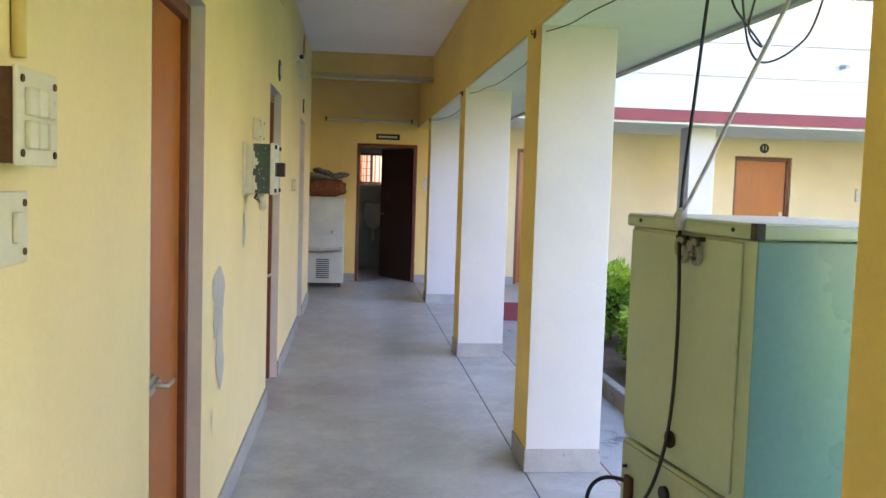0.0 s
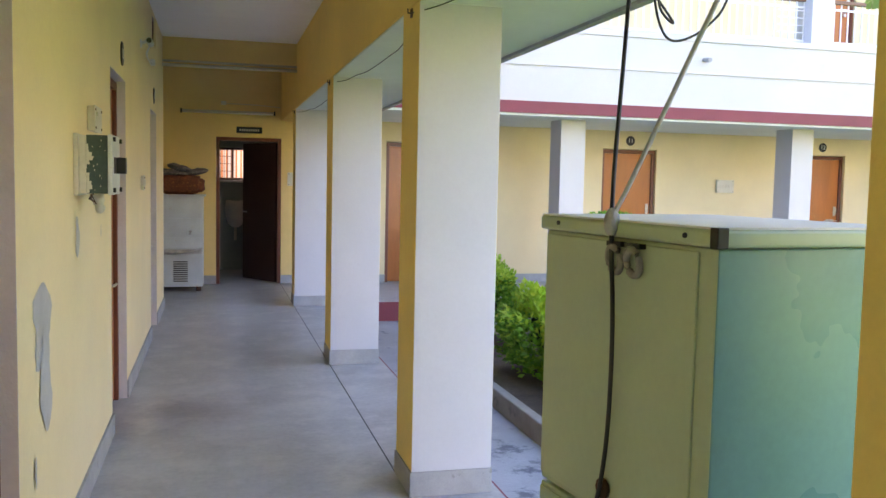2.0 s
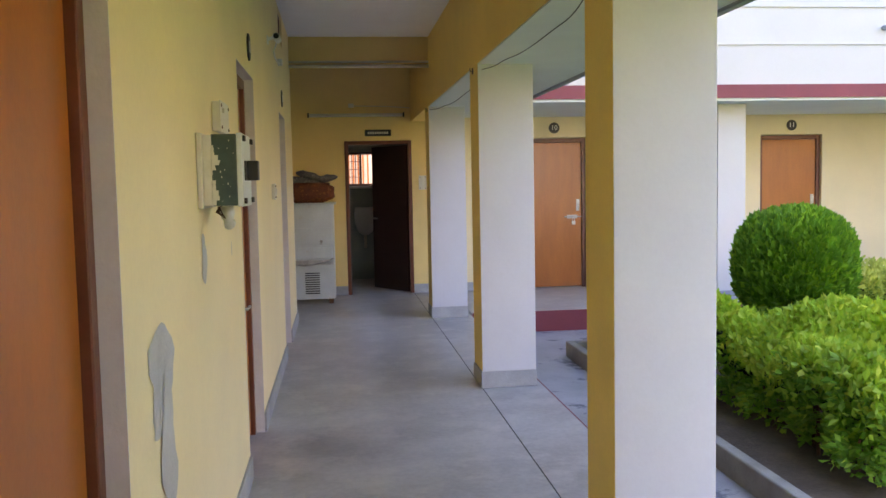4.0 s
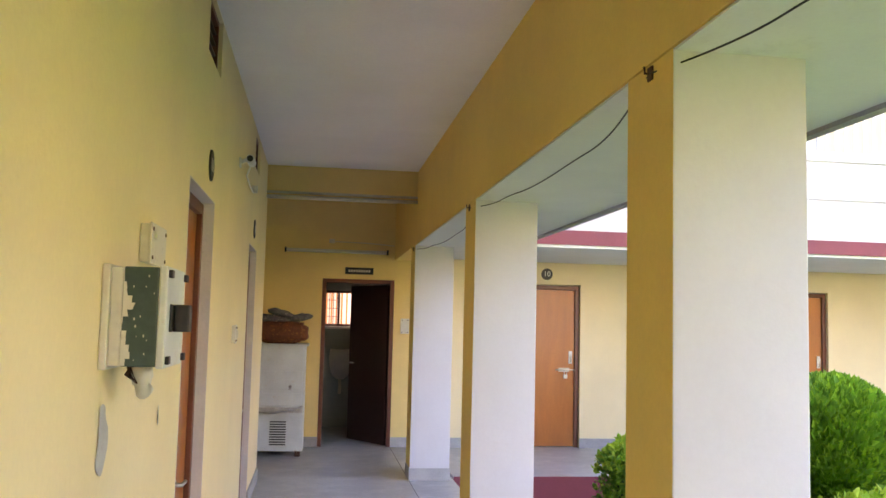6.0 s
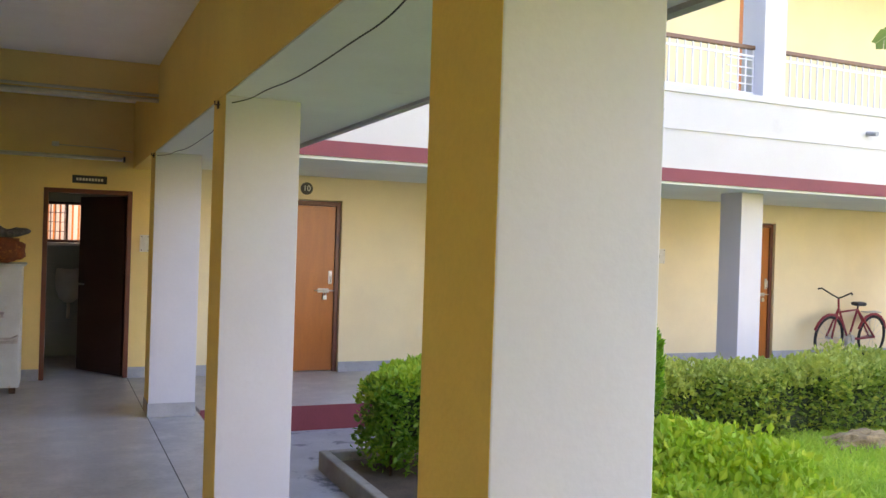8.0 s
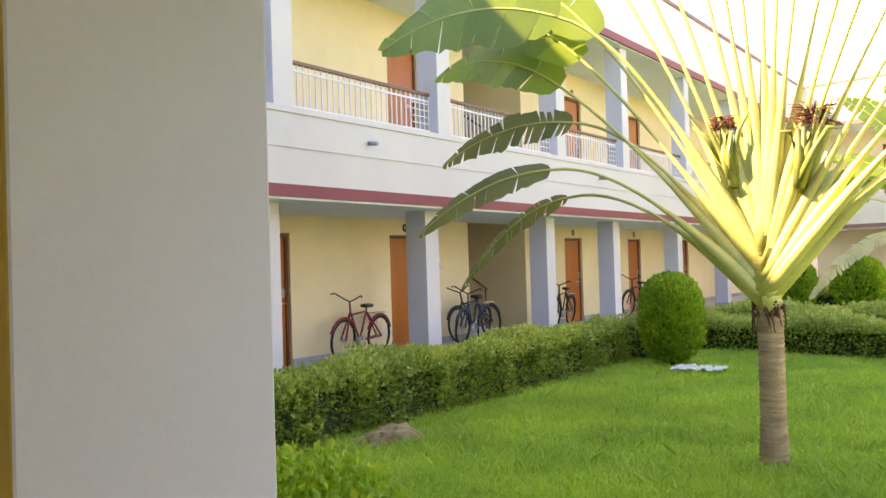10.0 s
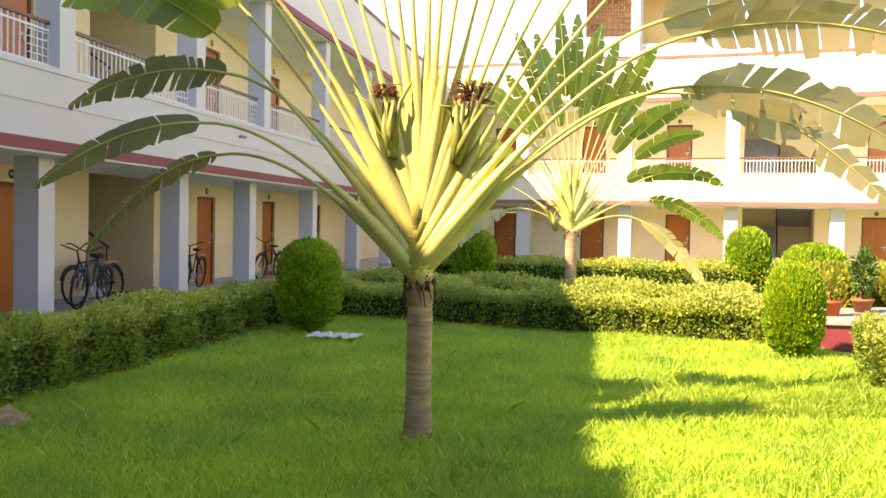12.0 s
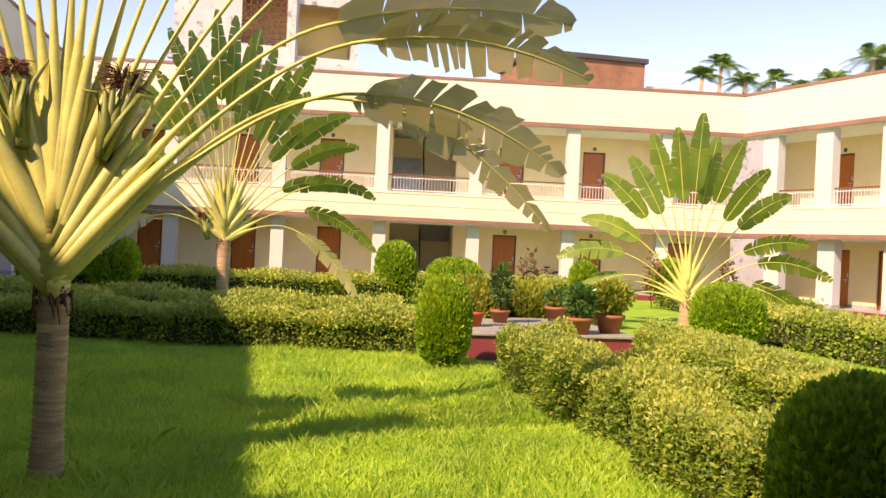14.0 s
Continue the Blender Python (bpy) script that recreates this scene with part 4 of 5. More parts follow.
box(ow, -1.2, 17.6, -0.3, 3.4, 17.8, 2.6)
solid("yard_wall", ow, WHITE, "white wall of the yard behind the washroom", "wall", kind="structure")
og = thing("yard_gate", "orange-painted bar gate in the yard behind", "gate", pose(-0.5, 17.5, -0.33))
for k in range(12):
    part("bar", bx(k * 0.09, 0, 0, 0.03 + k * 0.09, 0.03, 2.6), DOOR, og)
part("top_bar", bx(-0.05, -0.01, 2.6, 1.1, 0.04, 2.65), DOOR, og)
ur = thing("urinal", "white ceramic urinal on the washroom wall", "urinal", pose(0.34, 14.592, 0.75))
u = B()
lathe(u, [(0.05, -0.05), (0.11, 0.0), (0.155, 0.12), (0.165, 0.28), (0.15, 0.38), (0.13, 0.38), (0.125, 0.28), (0.10, 0.15), (0.03, 0.10)], 0, -0.10, 20)
part("bowl", u, WHITE_PL, ur)
pb = B()
rod(pb, [(0, -0.08, -0.05), (0, -0.08, -0.22), (0, 0, -0.25)], 0.022, 8)
part("drain_pipe", pb, IVORY, ur)
od = thing("open_door", "dark brown washroom door standing half open", "door", pose(0.87, YN + 0.06, 0.0, 0, 0, 180 - 57), kind="structure")
part("door_leaf", bx(0, -0.018, 0.012, 0.80, 0.018, 2.0, 0.003), DOOR_DK, od)
hd = B()
rod(hd, [(0.74, 0.02, 1.0), (0.74, 0.06, 1.0), (0.64, 0.06, 1.0)], 0.010, 8)
rod(hd, [(0.74, -0.02, 1.0), (0.74, -0.06, 1.0), (0.64, -0.06, 1.0)], 0.010, 8)
part("lever_handle", hd, STEEL, od, "steel lever handle")
fr = thing("door_frame_end", "red-brown frame of the washroom doorway", "door frame", pose(0.035, YN, 0), kind="structure")
for nm, a in (("jamb", (0.002, 0.0, 0.05, 2.058)), ("jamb", (0.845, 0.0, 0.893, 2.058)), ("head", (0.05, 2.01, 0.845, 2.058))):
    part(nm, bx(a[0], -0.008, a[1], a[2], 0.10, a[3], 0.004), FRAME, fr)

# ---- things at the corridor's end ----
wc = thing("water_cooler", "old white water cooler with worn paint", "water cooler", pose(-0.77, 11.72, 0) @ Matrix.Diagonal((1.5, 1, 1, 1)))
CW = material("worn_cooler_enamel", (0.60, 0.65, 0.64), 0.4, vary=0.1, patch=3, bump=0.08, stain=(0.55, 0.50, 0.42), stain_at=0.60)
cb = B()
box(cb, 0, 0.06, 0.06, 0.43, 0.62, 0.50, 0.01)
box(cb, 0, 0.16, 0.50, 0.43, 0.62, 1.24, 0.01)
box(cb, -0.0, 0.02, 1.24, 0.45, 0.63, 1.262, 0.006)
part("body", cb, CW, wc)
bs = B()
box(bs, 0.01, -0.04, 0.50, 0.42, 0.16, 0.515, 0.004)
box(bs, 0.01, -0.06, 0.515, 0.42, -0.04, 0.56, 0.006)
rod(bs, [(0.01, -0.05, 0.52), (0.18, -0.075, 0.50), (0.38, -0.06, 0.545), (0.42, -0.05, 0.575)], 0.014, 8)
part("drip_tray", bs, STEEL, wc, "bent steel drip tray")
pn = B()
box(pn, 0.02, 0.15, 0.56, 0.41, 0.158, 0.70, 0.004)
box(pn, 0.02, 0.15, 0.74, 0.41, 0.158, 0.95, 0.004)
part("front_panel", pn, CW, wc)
for k in range(2):
    tp = B()
    rod(tp, [(0.08 + k * 0.24, 0.158, 0.78), (0.08 + k * 0.24, 0.10, 0.78), (0.08 + k * 0.24, 0.10, 0.74)], 0.014, 8)
    part("tap", tp, STEEL, wc)
for a, b in ((0.03, 0.09), (0.18, 0.30)):
    for k in range(10):
        part("louvre", bx(a, 0.050, 0.13 + k * 0.028, b, 0.062, 0.143 + k * 0.028), BLACK, wc)
for x in (0.04, 0.39):
    for y in (0.10, 0.56):
        lg = B()
        box(lg, x - 0.02, y - 0.02, 0.0, x + 0.02, y + 0.02, 0.065, 0.004)
        part("foot", lg, RUST, wc)
sb = material("rust_red_cloth", (0.20, 0.055, 0.02), 0.8, vary=0.4, patch=9, grain=50, bump=0.3, stain=(0.32, 0.12, 0.03), stain_at=0.55)
bd = B()
bmesh.ops.create_icosphere(bd, subdivisions=4, radius=1)
for v in bd.verts:
    n = noise.noise(v.co * 2.5) * 0.12 + noise.noise(v.co * 7) * 0.05
    c = v.co
    s = Vector([math.copysign(abs(k) ** 0.55, k) for k in c])
    v.co = Vector((-0.42 + s.x * (0.30 + n * 0.3), 12.05 + s.y * 0.22, 1.262 + 0.125 + s.z * (0.125 + n * 0.15)))
zmin = min(v.co.z for v in bd.verts)
for v in bd.verts:
    v.co.z += 1.263 - zmin
    if v.co.z < 1.275:
        v.co.z = 1.263
solid("folded_quilt", bd, sb, "folded red-brown quilt lying on the water cooler", "quilt")
GREYC = material("grey_cloth", (0.16, 0.15, 0.15), 0.9, vary=0.5, patch=9, bump=0.4, stain=(0.30, 0.28, 0.27), stain_at=0.55)
for k, (x, y, z, a, ln) in enumerate(((-0.52, 12.0, 1.54, 12, 0.5), (-0.28, 12.08, 1.55, -18, 0.46), (-0.42, 12.02, 1.60, 30, 0.36))):
    sk_ = B()
    bmesh.ops.create_icosphere(sk_, subdivisions=3, radius=1)
    for v in sk_.verts:
        n = noise.noise(v.co * 3 + Vector((k, 0, 0))) * 0.3
        v.co = Vector((v.co.x * ln / 2, v.co.y * 0.13, v.co.z * 0.045 * (1 + n) + 0.04 * n))
    solid("folded_sack", sk_, GREYC, "crumpled dark grey sack thrown on the bundle", "sack", m=pose(x, y, z, 0, a * 0.5, a))
sg = thing("door_sign", "black sign with unreadable white lettering over the door", "sign", pose(0.31, YN, 2.12))
part("board", bx(0, -0.014, 0, 0.35, -0.001, 0.085, 0.003), BLACK, sg)
lt = B()
for k in range(9):
    box(lt, 0.04 + k * 0.031, -0.0165, 0.028, 0.062 + k * 0.031, -0.0142, 0.056)
part("lettering", lt, IVORY, sg)
tl = thing("tube_light", "unlit fluorescent tube on a batten", "lamp", pose(-0.44, YN, 2.40))
part("batten", bx(0.02, -0.03, -0.005, 1.26, -0.002, 0.02, 0.004), IVORY, tl)
t_ = B()
rod(t_, [(0.03, -0.045, -0.012), (1.25, -0.045, -0.012)], 0.013, 10)
part("tube", t_, WHITE_PL, tl)
for x in (0.0, 1.26):
    part("holder", bx(x, -0.06, -0.03, x + 0.02, -0.002, 0.03, 0.003), BLACK, tl)
jb = thing("junction_box", "small round-edged junction box with a cable", "junction box", pose(0.10, YN, 2.50))
part("box", bx(0, -0.03, 0, 0.07, -0.001, 0.05, 0.005), IVORY, jb)
cw = B()
rod(cw, [(0.07, -0.01, 0.02), (0.5, -0.008, 0.012), (0.81, -0.008, -0.01)], 0.005, 6)
part("cable", cw, IVORY, jb)


def switchboard(m, w_, h, d, rows, label, side_rust=False):
    """A surface switchboard: box, cover, screws and rocker switches. Own axes as a door's."""
    s = thing("switchboard", label, "switchboard", m)
    part("box", bx(0, -d, 0, w_, -0.001, h, 0.004), RUST if side_rust else IVORY, s)
    part("cover", bx(-0.004, -d - 0.006, -0.004, w_ + 0.004, -d + 0.001, h + 0.004, 0.003), IVORY, s)
    for x in (0.015, w_ - 0.015):
        for z in (0.015, h - 0.015):
            b = B()
            lathe(b, [(0.006, 0), (0.006, 0.003)], 0, 0, 8)
            for v in b.verts:
                v.co = Vector((x + v.co.x, -d - 0.006 - v.co.z, z + v.co.y))
            part("screw", b, RUST, s)
    for x, z, a, b2 in rows:
        part("switch", bx(x, -d - 0.016, z, x + a, -d - 0.006, z + b2, 0.003), IVORY, s)
    return s


switchboard(pose(XW, 0.79, 1.490, 0, 0, 90), 0.17, 0.14, 0.055, [(0.025 + i * 0.042, 0.022 + j * 0.05, 0.034, 0.042) for i in range(3) for j in range(2)], "ivory switchboard with six switches and a rusty side", True)
switchboard(pose(XW, 0.775, 1.335, 0, 0, 90), 0.15, 0.108, 0.02, [(0.085, 0.03, 0.025, 0.05)], "flat ivory switch plate with one switch")
switchboard(pose(XW, 7.22, 1.38, 0, 0, 90), 0.10, 0.11, 0.02, [(0.03, 0.03, 0.03, 0.05)], "small ivory switch plate on the yellow wall")
switchboard(pose(1.02, YN, 1.40), 0.10, 0.18, 0.03, [(0.03, 0.05, 0.03, 0.04), (0.03, 0.11, 0.03, 0.04)], "ivory switch plate beside the doorway")
cd = B()
rod(cd, [(XW + 0.012, 0.93, 1.66), (XW + 0.012, 0.93, 3.02)], 0.012, 8)
solid("conduit", cd, YELLOW, "yellow painted conduit running up the wall", "conduit")

# ---- the main switch box with peeling paint ----
mb = thing("main_switch_box", "dark green main switch box with flaking paint", "switch box", pose(XW, 3.845, 1.403, 0, 0, 90))
GREENBOX = material("flaking_green_enamel", (0.045, 0.085, 0.075), 0.5, vary=0.25, patch=9, bump=0.15, stain=(0.50, 0.47, 0.36), stain_at=0.68)
part("back_board", bx(0, -0.02, -0.005, 0.32, -0.001, 0.255, 0.004), IVORY, mb, "worn ivory back board")
part("mount", bx(0.01, -0.05, 0.005, 0.29, -0.02, 0.248, 0.004), IVORY, mb)
part("case", bx(0.01, -0.135, 0.004, 0.29, -0.05, 0.25, 0.004), GREENBOX, mb)
part("lid", bx(0.008, -0.155, 0.0, 0.292, -0.135, 0.254, 0.004), CW, mb, "grey sheet-metal lid")
for x, z in ((0.02, 0.225), (0.02, 0.01), (0.27, 0.225), (0.27, 0.01)):
    part("clip", bx(x, -0.165, z, x + 0.03, -0.155, z + 0.02, 0.002), BLACK, mb)
part("slot", bx(0.06, -0.16, 0.09, 0.14, -0.155, 0.16, 0.002), BLACK, mb)
part("switch_handle", bx(0.09, -0.20, 0.09, 0.14, -0.16, 0.16, 0.004), BLACK, mb, "black switch handle")
rng_f = random.Random(11)
edge = B()
for k in range(14):
    z0, z1 = 0.006 + k * 0.0172, 0.006 + (k + 1) * 0.0172
    d = 0.012 + 0.007 * math.sin(k * 0.9) + rng_f.uniform(-0.006, 0.006)
    edge.faces.new([edge.verts.new(v) for v in ((0.0092, -0.051, z0), (0.0092, -0.051 - d, z0), (0.0092, -0.051 - d * rng_f.uniform(0.7, 1.3), z1), (0.0092, -0.051, z1))])
part("bare_edge", edge, IVORY, mb, "pale edge where the green paint has flaked")
for k in range(12):
    a, z, h_ = rng_f.uniform(-0.128, -0.075), rng_f.uniform(0.02, 0.235), rng_f.uniform(0.0015, 0.004)
    fk = B()
    fk.faces.new([fk.verts.new((0.0092, a + 0.5 * h_ * math.cos(q), z + h_ * math.sin(q))) for q in (0, 1.1, 2.2, 3.3, 4.4, 5.4)])
    part("paint_flake", fk, IVORY, mb)
cl = B()
rod(cl, [(0.17, -0.08, 0.0), (0.17, -0.085, -0.03), (0.15, -0.09, -0.06), (0.12, -0.09, -0.065), (0.10, -0.085, -0.04), (0.10, -0.08, 0.0)], 0.02, 10)
part("cable_bend", cl, IVORY, mb)
wi = B()
for k in range(4):
    rod(wi, [(0.06 + k * 0.03, -0.06, 0.0), (0.04 + k * 0.04, -0.08, -0.03 - 0.01 * k), (0.09 + k * 0.02, -0.05, -0.02), (0.10 + k * 0.02, -0.06, 0.0)], 0.003, 5)
part("loose_wire", wi, RUST, mb)
switchboard(pose(XW, 4.27, 1.69, 0, 0, 90), 0.24, 0.115, 0.03, [(0.03, 0.07, 0.02, 0.02)], "white meter cover fixed above the switch box")

# bare plaster patches where the paint has come off
BARE = material("bare_grey_plaster", (0.46, 0.46, 0.46), 0.9, vary=0.1, patch=8, bump=0.4)


def bare_patch(y, z, wd, ht, seed):
    rng = random.Random(seed)
    b = B()
    n = 26
    off = XW + 0.0012 + seed * 0.0007
    c = b.verts.new((off, y, z))
    ring = []
    for k in range(n):
        a = 2 * math.pi * k / n
        r = 1 + 0.25 * math.sin(3 * a + seed) + rng.uniform(-0.15, 0.15)
        ring.append(b.verts.new((off, y + math.cos(a) * wd / 2 * r, z + math.sin(a) * ht / 2 * (1 + 0.12 * math.sin(2 * a + seed)))))
    for k in range(n):
        b.faces.new((c, ring[k], ring[(k + 1) % n]))
    solid("bare_patch", b, BARE, "bare grey plaster where paint has flaked", "stain", kind="structure")


for a in ((3.12, 0.97, 0.30, 0.32, 1), (3.18, 0.78, 0.20, 0.36, 4), (3.93, 1.22, 0.10, 0.20, 2), (4.72, 1.20, 0.02, 0.07, 3), (2.98, 0.5, 0.03, 0.1, 5)):
    bare_patch(*a)
# oval number plates over the doors, seen edge-on
for y in (5.83, 8.75):
    plate(pose(XW, y, 2.25, 0, 0, 90))
cc = thing("wall_camera", "small wall camera on a bracket with a loose cable", "camera", pose(XW, 7.25, 2.52, 0, 0, 90))
b = B()
rod(b, [(0, -0.001, 0), (0, -0.05, 0.02)], 0.012, 8)
box(b, -0.03, -0.012, -0.03, 0.03, -0.001, 0.03, 0.003)
part("bracket", b, WHITE_PL, cc)
b = B()
rod(b, [(-0.05, -0.07, 0.02), (0.07, -0.075, 0.01)], 0.026, 12)
part("case", b, WHITE_PL, cc)
b = B()
rod(b, [(-0.052, -0.07, 0.02), (-0.058, -0.07, 0.02)], 0.02, 12)
part("lens", b, BLACK, cc)
b = B()
rod(b, [(0.06, -0.07, 0.0), (0.25, -0.03, -0.04), (0.6, -0.012, -0.03), (0.95, -0.02, -0.05), (1.12, -0.01, 0.0)], 0.007, 6)
part("cable", b, WHITE_PL, cc)
part("cable_box", bx(1.08, -0.04, -0.03, 1.16, -0.001, 0.02, 0.004), WHITE_PL, cc)

# ---- the tall green sheet-metal cabinet at the corridor's edge ----
FZ = thing("metal_cabinet", "tall pale green sheet-metal cabinet with rusty rings", "cabinet", pose(0.876, 1.253, 0, 0, 0, 7.9))
DP, WD, HT = 0.49, 0.615, 1.412
b = B()
box(b, 0.006, 0.006, 0.06, DP - 0.006, WD - 0.006, 0.775, 0.004)
box(b, 0.006, 0.006, 0.783, DP - 0.006, WD - 0.006, 1.378, 0.004)
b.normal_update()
# faces towards -y take a darker, bluer green than the rest
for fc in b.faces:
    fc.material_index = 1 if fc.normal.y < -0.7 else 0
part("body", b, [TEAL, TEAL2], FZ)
part("base", bx(0.02, 0.02, 0, DP - 0.02, WD - 0.02, 0.06), RUST, FZ)
part("lid", bx(-0.008, -0.008, 1.38, DP + 0.008, WD + 0.008, HT, 0.006), TEAL, FZ)
part("lid_top", bx(-0.004, -0.004, HT, DP + 0.004, WD + 0.004, HT + 0.004), WHITE_PL, FZ, "pale lid top")
part("door_panel", bx(0.0, 0.055, 0.80, 0.006, WD - 0.012, 1.37, 0.002), TEAL, FZ)
part("lower_panel", bx(0.0, 0.055, 0.10, 0.006, WD - 0.012, 0.765, 0.002), TEAL, FZ)
part("corner_strip", bx(-0.010, -0.010, 1.379, 0.014, 0.012, 1.416, 0.002), BLACK, FZ, "black corner cap")
for y in (0.235, 0.30):
    r = B()
    rod(r, [(-0.012 - 0.004 * math.sin(k * 0.39), y + 0.022 * math.cos(2 * math.pi * k / 16), 1.335 + 0.026 * math.sin(2 * math.pi * k / 16)) for k in range(17)], 0.008, 6)
    part("ring", r, KERB, FZ, "weathered iron ring")
    part("hinge", bx(-0.016, y - 0.025, 1.362, 0.0, y + 0.025, 1.372), BLACK, FZ)
for y, z in ((0.08, 1.398), (0.535, 1.398), (0.57, 0.70)):
    r = B()
    rod(r, [(-0.012, y, z), (0.0, y, z)], 0.005, 8)
    part("rivet", r, BLACK, FZ)
for y, z in ((0.34, 0.70), (0.27, 0.68)):
    r = B()
    rod(r, [(-0.012, y, z), (0.004, y, z)], 0.020, 14)
    part("knob", r, BLACK, FZ)
part("latch", bx(-0.014, 0.52, 0.52, 0.0, 0.56, 0.68, 0.004), RUST, FZ, "rusty latch plate")
b = B()
rod(b, [(-0.012, 0.32, 0.85), (-0.004, 0.32, 0.85)], 0.022, 10)
part("rust_spot", b, RUST, FZ)


def wire(name, pts, r, mat, label):
    cu = bpy.data.curves.new(name, "CURVE")
    cu.dimensions, cu.bevel_depth, cu.bevel_resolution = "3D", r, 3
    sp = cu.splines.new("NURBS")
    sp.points.add(len(pts) - 1)
    for k, p in enumerate(pts):
        sp.points[k].co = (*p, 1)
    sp.use_endpoint_u, sp.order_u = True, 3
    cu.materials.append(mat)
    return tagged(new(name, cu), label, "wire")


ROPE = material("pale_rope", (0.50, 0.50, 0.49), 0.9, vary=0.2, patch=20, bump=0.4)
wire("rope", [(0.822, 1.56, 1.34), (0.818, 1.56, 1.42), (0.842, 1.545, 1.47), (0.99, 1.455, 1.88), (1.15, 1.355, 2.305)], 0.005, ROPE, "taut pale rope tied from cabinet to canopy")
kn = B()
bmesh.ops.create_icosphere(kn, subdivisions=2, radius=0.017)
for v in kn.verts:
    v.co = Vector((0.82 + v.co.x, 1.56 + v.co.y, 1.41 + v.co.z * 1.8))
solid("rope_knot", kn, ROPE, "knotted rope end on the cabinet ring", "rope")
wire("black_cable", [(1.00, 1.84, 2.305), (0.95, 1.77, 2.06), (0.88, 1.66, 1.72), (0.815, 1.56, 1.42), (0.818, 1.53, 1.2), (0.818, 1.545, 0.9), (0.806, 1.61, 0.72), (0.785, 1.68, 0.62), (0.785, 1.73, 0.56)], 0.0048, BLACK, "black cable hanging down over the cabinet")
wire("plug_cable", [(0.795, 1.80, 0.66), (0.75, 1.84, 0.67), (0.70, 1.87, 0.62), (0.70, 1.87, 0.52), (0.74, 1.83, 0.44), (0.797, 1.79, 0.42)], 0.006, BLACK, "looped black plug cable on the cabinet")
wire("loose_wire", [(1.25, 2.4, 2.30), (1.272, 2.4, 2.14), (1.337, 2.4, 2.066), (1.42, 2.4, 1.97), (1.34, 2.4, 2.03), (1.36, 2.4, 2.12), (1.40, 2.4, 2.30)], 0.004, BLACK, "tangle of loose black wires under the canopy")
wire("loose_wire", [(1.31, 2.42, 2.30), (1.34, 2.42, 2.06), (1.37, 2.41, 1.95), (1.42, 2.41, 1.93), (1.505, 2.40, 1.97), (1.60, 2.40, 2.07), (1.64, 2.40, 2.30)], 0.004, BLACK, "tangle of loose black wires under the canopy")
# thin wire strung along the beam, hook to hook
HK = [(XP - 0.006, y, 2.275) for y in (0.9, 4.02, 7.12, 10.4)]
for a, b_ in zip(HK, HK[1:]):
    pts = [a]
    for k in range(1, 8):
        s = k / 8
        pts.append((XP + 0.02 + 0.10 * math.sin(math.pi * s) + 0.02 * math.sin(k), a[1] + (b_[1] - a[1]) * s, a[2] - 0.05 * math.sin(math.pi * s) + 0.010 * math.sin(k * 2.4)))
    pts.append(b_)
    wire("thin_wire", pts, 0.003, BLACK, "thin slack wire strung under the beam")
for h in HK:
    k = B()
    rod(k, [(XP, h[1], h[2]), (XP - 0.02, h[1], h[2]), (XP - 0.022, h[1], h[2] + 0.02)], 0.004, 6)
    box(k, XP - 0.006, h[1] - 0.018, h[2] - 0.02, XP, h[1] + 0.018, h[2] + 0.02)
    solid("wire_hook", k, RUST, "small iron wire hook on the pillar", "hook")

# ---- things on the north veranda ----
for x in (7.85, 14.05):
    switchboard(pose(x, YN, 1.42), 0.30, 0.20, 0.04, [(0.05 + i * 0.05, 0.08, 0.035, 0.05) for i in range(4)], "white fuse box with breakers on the veranda wall")
switchboard(pose(7.85, YN, ZF + 1.42), 0.30, 0.20, 0.04, [(0.05 + i * 0.05, 0.08, 0.035, 0.05) for i in range(4)], "white fuse box with breakers on the upper wall")
for x in (6.26, 9.6, 17.0, 24.0):
    s = B()
    rod(s, [(x, 10.42, 3.17), (x, 10.27, 3.15)], 0.03, 10)
    solid("water_spout", s, PLINTH, "short drain spout in the parapet", "spout")

TYRE = material("black_rubber", (0.02, 0.02, 0.02), 0.8, vary=0.2)


